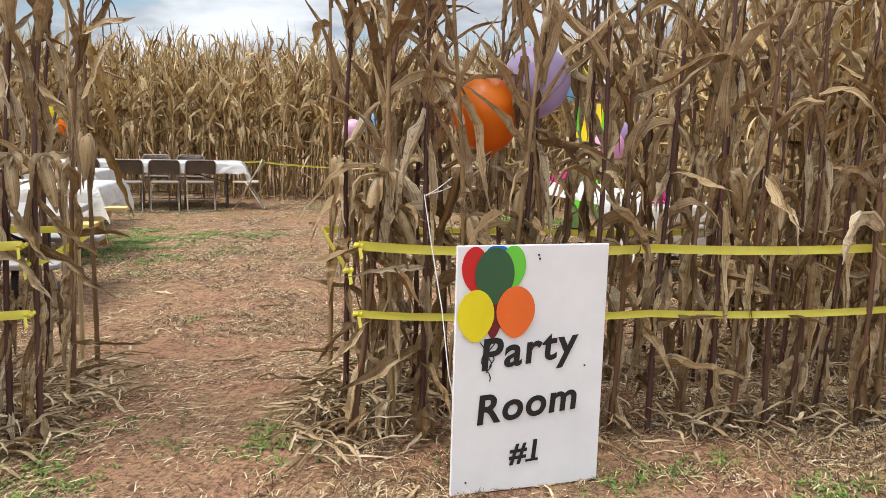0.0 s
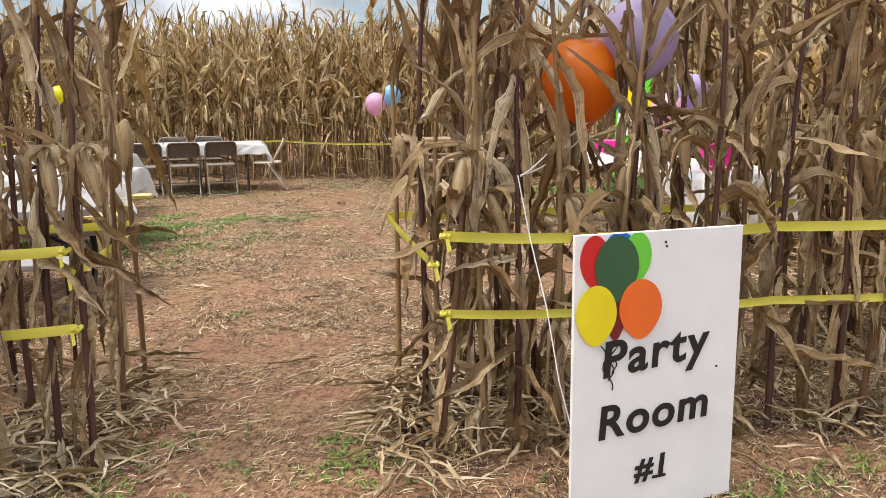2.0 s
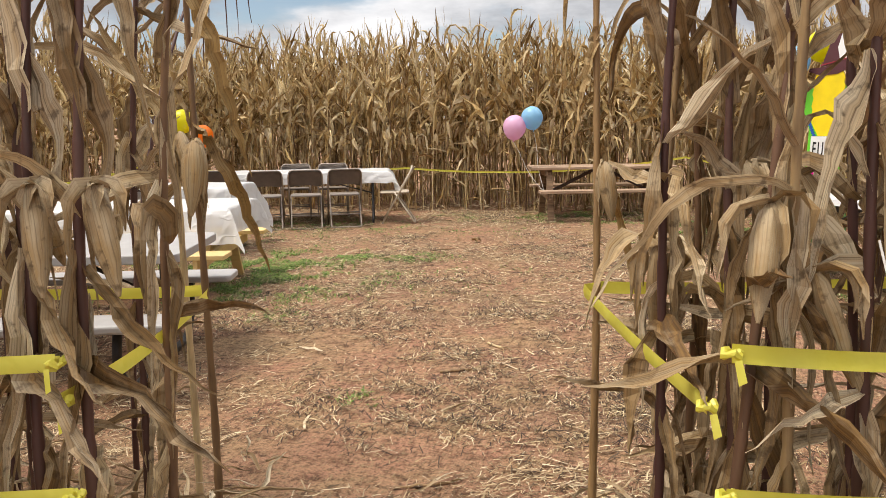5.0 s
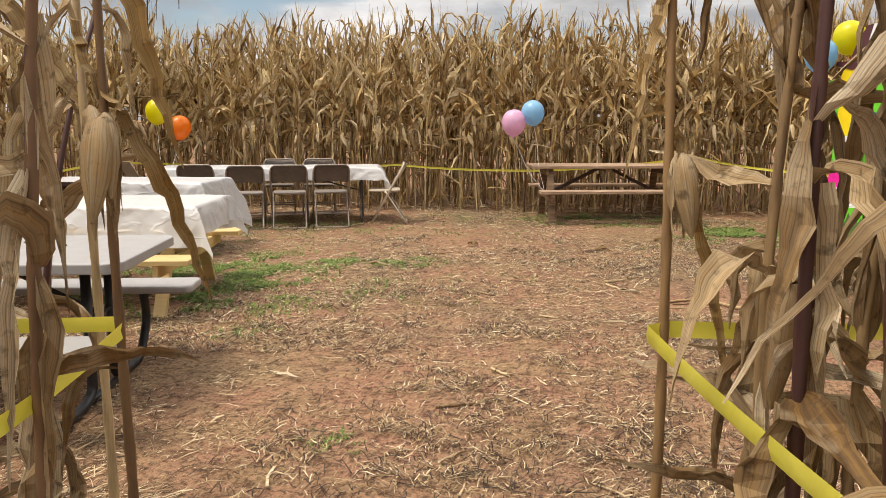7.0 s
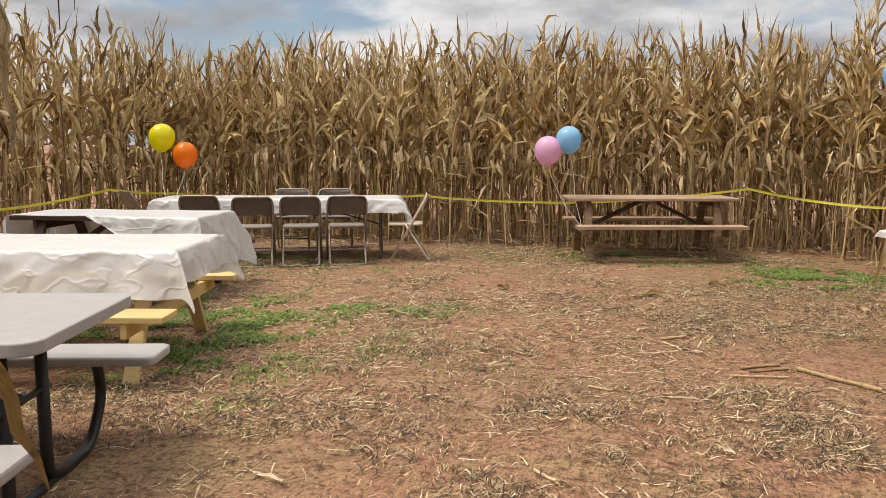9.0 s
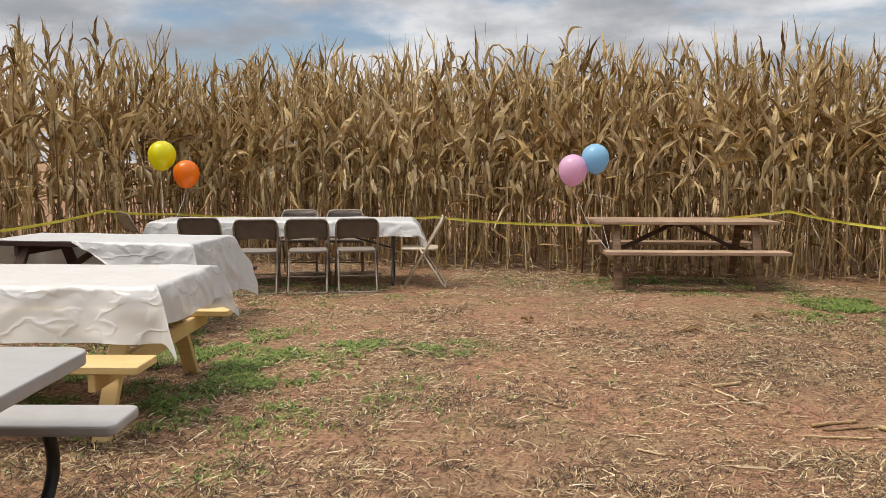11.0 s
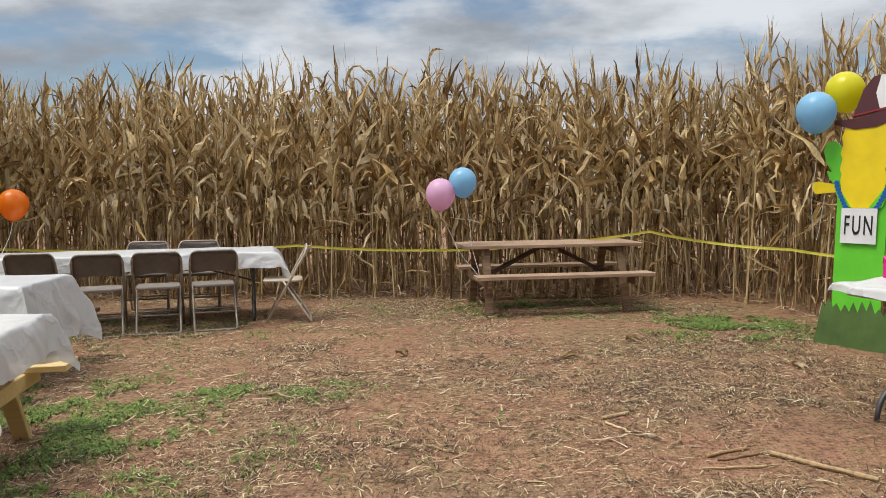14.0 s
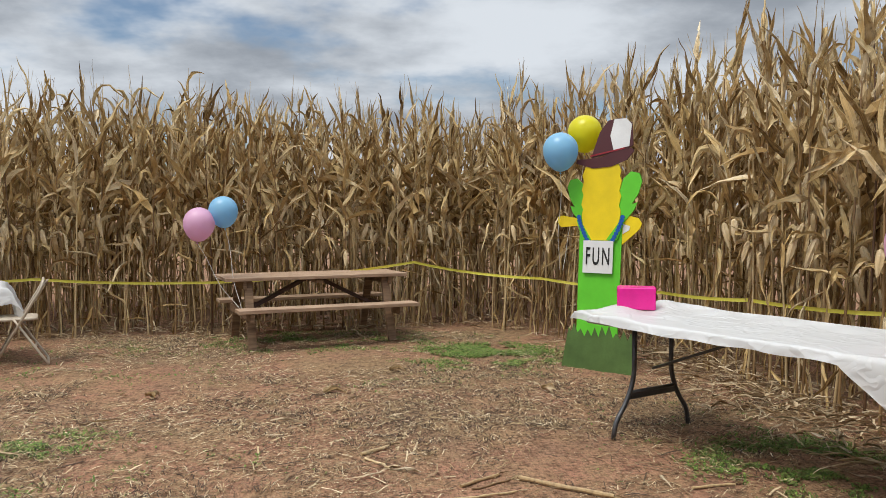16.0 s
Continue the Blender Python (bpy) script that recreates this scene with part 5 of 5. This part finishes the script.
def husk_litter():
    """Fallen leaves heaped along the feet of the maize."""
    rng = random.Random(77)
    V, F, U, n = [], [], [], 0

    def drop(x, y, lift=0.05):
        nonlocal n
        v, f, uv = blade(rng, (x, y, ground_height(x, y) + rng.uniform(0.005, lift)), rng.uniform(0, 6.28), rng.uniform(-0.1, 0.3), rng.uniform(-0.4, 0.05), rng.uniform(0.1, 0.36), rng.uniform(0.008, 0.028), 7, 3, 0.3, 1.2, 0.06)
        v[:, 2] = np.maximum(v[:, 2], 0.004 + 0.02 * rng.random())
        V.append(v); F.append(np.array(f) + n); U.append(uv)
        n += len(v)
    for x, y in entrance_rows():
        for _ in range(14):
            drop(x + rng.gauss(0, 0.12), y + rng.gauss(0, 0.16), 0.14)
    for x, y, _ in BACK[:170] + RIGHT[:36] + LEFT[:70]:
        for _ in range(4):
            drop(x + rng.gauss(0, 0.2), y + rng.gauss(-0.1, 0.22), 0.09)
    for _ in range(900):
        drop(rng.gauss(2.05, 0.28), rng.uniform(6, 12.5), 0.14)
    for _ in range(420):
        drop(rng.gauss(-0.38, 0.12), rng.gauss(4.2, 0.3), 0.14)
        drop(rng.gauss(-1.9, 0.15), rng.gauss(3.7, 0.4), 0.16)
    for _ in range(90):
        drop(rng.uniform(-6, 1.8), rng.uniform(5, 13.5), 0.02)
    return sheet_mesh("fallen_leaves", V, F, LEAF_FALLEN, "fallen dry maize leaves heaped at the corn's feet", "leaf litter", U)


husk_litter()


def weeds(patches, seed):
    """Low green weeds and grass in loose patches."""
    rng = random.Random(seed)
    V, F, n = [], [], 0
    for cx, cy, rx, ry, count, tall in patches:
        for _ in range(int(count * 2.2)):
            x, y = cx + rx * rng.gauss(0, 0.62), cy + ry * rng.gauss(0, 0.62)
            if noise.noise((x * 2.6, y * 2.6, 9.1)) + 0.6 * noise.noise((x * 8, y * 8, 2.1)) < rng.uniform(-0.1, 0.4):
                continue
            z = ground_height(x, y)
            for _ in range(3):
                b, h, w = rng.uniform(0, 6.28), tall * rng.uniform(0.12, 0.5), rng.uniform(0.002, 0.006)
                o = rng.uniform(0.8, 2.2) * h
                c, s = math.cos(b), math.sin(b)
                p = np.array([(x, y, z), (x + c * o * 0.5, y + s * o * 0.5, z + h * 0.8), (x + c * o, y + s * o, z + h * rng.uniform(0.5, 1))])
                side = np.array((-s, c, 0)) * w
                V.append(np.array([p[0] - side * 0.4, p[0] + side * 0.4, p[1] - side, p[1] + side, p[2] - side * 0.25, p[2] + side * 0.25]))
                F.append(np.array([(0, 2, 3, 1), (2, 4, 5, 3)]) + n * 6)
                n += 1
    return sheet_mesh("weeds", V, F, GRASS, "low green weeds and grass in patches on the clay", "weeds")


weeds([(-4.6, 9.6, 0.8, 0.6, 1700, 0.06), (-3.7, 10.05, 0.45, 0.3, 900, 0.06), (-3.1, 9.95, 0.35, 0.26, 700, 0.06), (0.38, 12.75, 0.5, 0.62, 4800, 0.07), (0.0, 12.9, 0.5, 0.4, 700, 0.03),
       (-1.88, 9.5, 0.15, 0.12, 90, 0.05), (-4.3, 8.6, 0.9, 0.8, 5200, 0.07), (-5.8, 11.0, 1.4, 0.8, 700, 0.05), (-5.4, 12.3, 1.5, 0.7, 1500, 0.06),
       (-1.5, 13.9, 1.2, 0.6, 2600, 0.05), (-2.6, 9.0, 1.0, 0.8, 500, 0.03), (-0.6, 11.6, 0.5, 0.3, 160, 0.035), (1.47, 8.99, 0.5, 0.5, 3600, 0.05), (1.3, 9.6, 0.7, 1.2, 500, 0.03),
       (-1.95, 5.8, 0.14, 0.12, 70, 0.06), (-3.2, 7.3, 0.3, 0.3, 160, 0.04), (1.7, 3.65, 1.1, 0.28, 650, 0.06), (2.5, 3.9, 0.8, 0.3, 400, 0.07), (-0.75, 3.7, 0.4, 0.3, 260, 0.05),
       (-1.45, 3.0, 0.25, 0.4, 220, 0.06), (-1.7, 3.6, 0.4, 0.3, 160, 0.05), (-2.6, 12.2, 0.8, 0.5, 200, 0.03), (-3.5, 13.6, 0.9, 0.4, 300, 0.05)], 41)


# a bent stalk whose seed head hangs over the side of the clearing
def bent_stalk():
    rng = random.Random(9)
    root = empty("corn_stalk", Matrix.Translation((-2.5, 4.72, 0)), "tall dry maize plant bowed over with a hanging seed head", "corn plant", "corn rows at the entrance")
    path = [(0.05 * t, 0.85 * t ** 2.2, 2.55 * t - 0.25 * t ** 5) for t in [k / 16 for k in range(17)]]
    part("stalk", to_mesh("stalk", *rod(path, [0.013 * (1 - 0.55 * k / 16) for k in range(17)], 8)), STALK, root)
    for k in range(5):
        part("tassel", to_mesh("tassel", *blade(rng, path[-1], 1.2 + 0.5 * k, 0.1, -1.5, 0.42 + 0.06 * k, 0.012, 8, 3, 0.06, 0.4, 0.02)), STALK, root)
    for k, z in enumerate((5, 7, 9, 11)):
        part("leaf", to_mesh("leaf", *blade(rng, path[z], 2.5 * k, 1.0, -1.5, 0.45, 0.06, 12, 3, 0.1)), LEAF, root)
    return root


bent_stalk()


# ---------------------------------------------------------------- single pieces lying about
def fallen_stem(a, b, r, label, mat):
    """A broken, slightly flattened piece of stalk with a frayed end."""
    rng = random.Random(int(a[0] * 100) + int(a[1] * 10))
    a3, b3 = Vector((a[0], a[1], ground_height(*a) + r)), Vector((b[0], b[1], ground_height(*b) + r * 0.9))
    n = 7
    pts = [a3.lerp(b3, k / n) + Vector((rng.gauss(0, 0.004), rng.gauss(0, 0.004), rng.uniform(0, 0.004))) for k in range(n + 1)]
    root = empty("broken_stem", Matrix(), label, "corn stem", "broken stems on the ground")
    part("stem", tube(pts, [r * (1.15 if k % 3 == 0 else 0.9) for k in range(n + 1)], 8), mat, root)
    d = (b3 - a3).normalized()
    for k in range(2):
        az = math.atan2(d.y, d.x) + rng.uniform(-0.4, 0.4)
        part("frayed_leaf", to_mesh("frayed_leaf", *blade(rng, tuple(b3), az, 0.1, -0.15, 0.06 + 0.03 * k, 0.014, 5, 3, 0.5)), LEAF, root)
    return root


PALE = "pale broken piece of maize stalk lying on the clay"
for a, b, r in (((-1.07, 9.51), (-0.90, 9.66), 0.011), ((-1.05, 9.44), (-0.93, 9.26), 0.007), ((-1.43, 8.26), (-1.30, 8.22), 0.006), ((-2.06, 8.95), (-1.93, 8.87), 0.007),
                ((-0.58, 8.91), (-0.34, 9.07), 0.010), ((-0.52, 8.86), (-0.28, 9.0), 0.006), ((-1.64, 6.29), (-1.47, 6.38), 0.008), ((-1.50, 6.95), (-1.40, 6.86), 0.007),
                ((-0.24, 9.0), (0.16, 8.62), 0.013), ((0.60, 8.66), (0.87, 8.72), 0.008), ((-0.62, 8.72), (-0.30, 8.80), 0.006), ((-1.4, 4.83), (-1.2, 4.93), 0.006)):
    fallen_stem(a, b, r, PALE, STALK_FAR)


def fallen_husk(x, y, az, size, mat, label):
    rng = random.Random(int(x * 50) + int(y * 30))
    root = empty("fallen_husk", Matrix.Translation((x, y, ground_height(x, y) + 0.012)), label, "corn husk", "husks on the ground")
    for k in range(3):
        part("husk_blade", to_mesh("husk_blade", *blade(rng, (0, 0, 0.004 * k), az + 0.5 * (k - 1), 0.35, -0.5, size * (1 - 0.15 * k), 0.05, 9, 5, 0.4, 0.4, 0.02)), mat, root)
    return root


HL = "curled dry maize husk lying on the ground"
for x, y, az, size in ((-1.30, 11.25, 0.4, 0.24), (0.46, 11.08, 5.6, 0.2), (-0.7, 12.1, 0.2, 0.2), (-1.75, 3.33, 0.3, 0.32), (0.75, 7.9, 1.0, 0.16), (-2.6, 11.2, 2.0, 0.18)):
    fallen_husk(x, y, az, size, HUSK, HL)
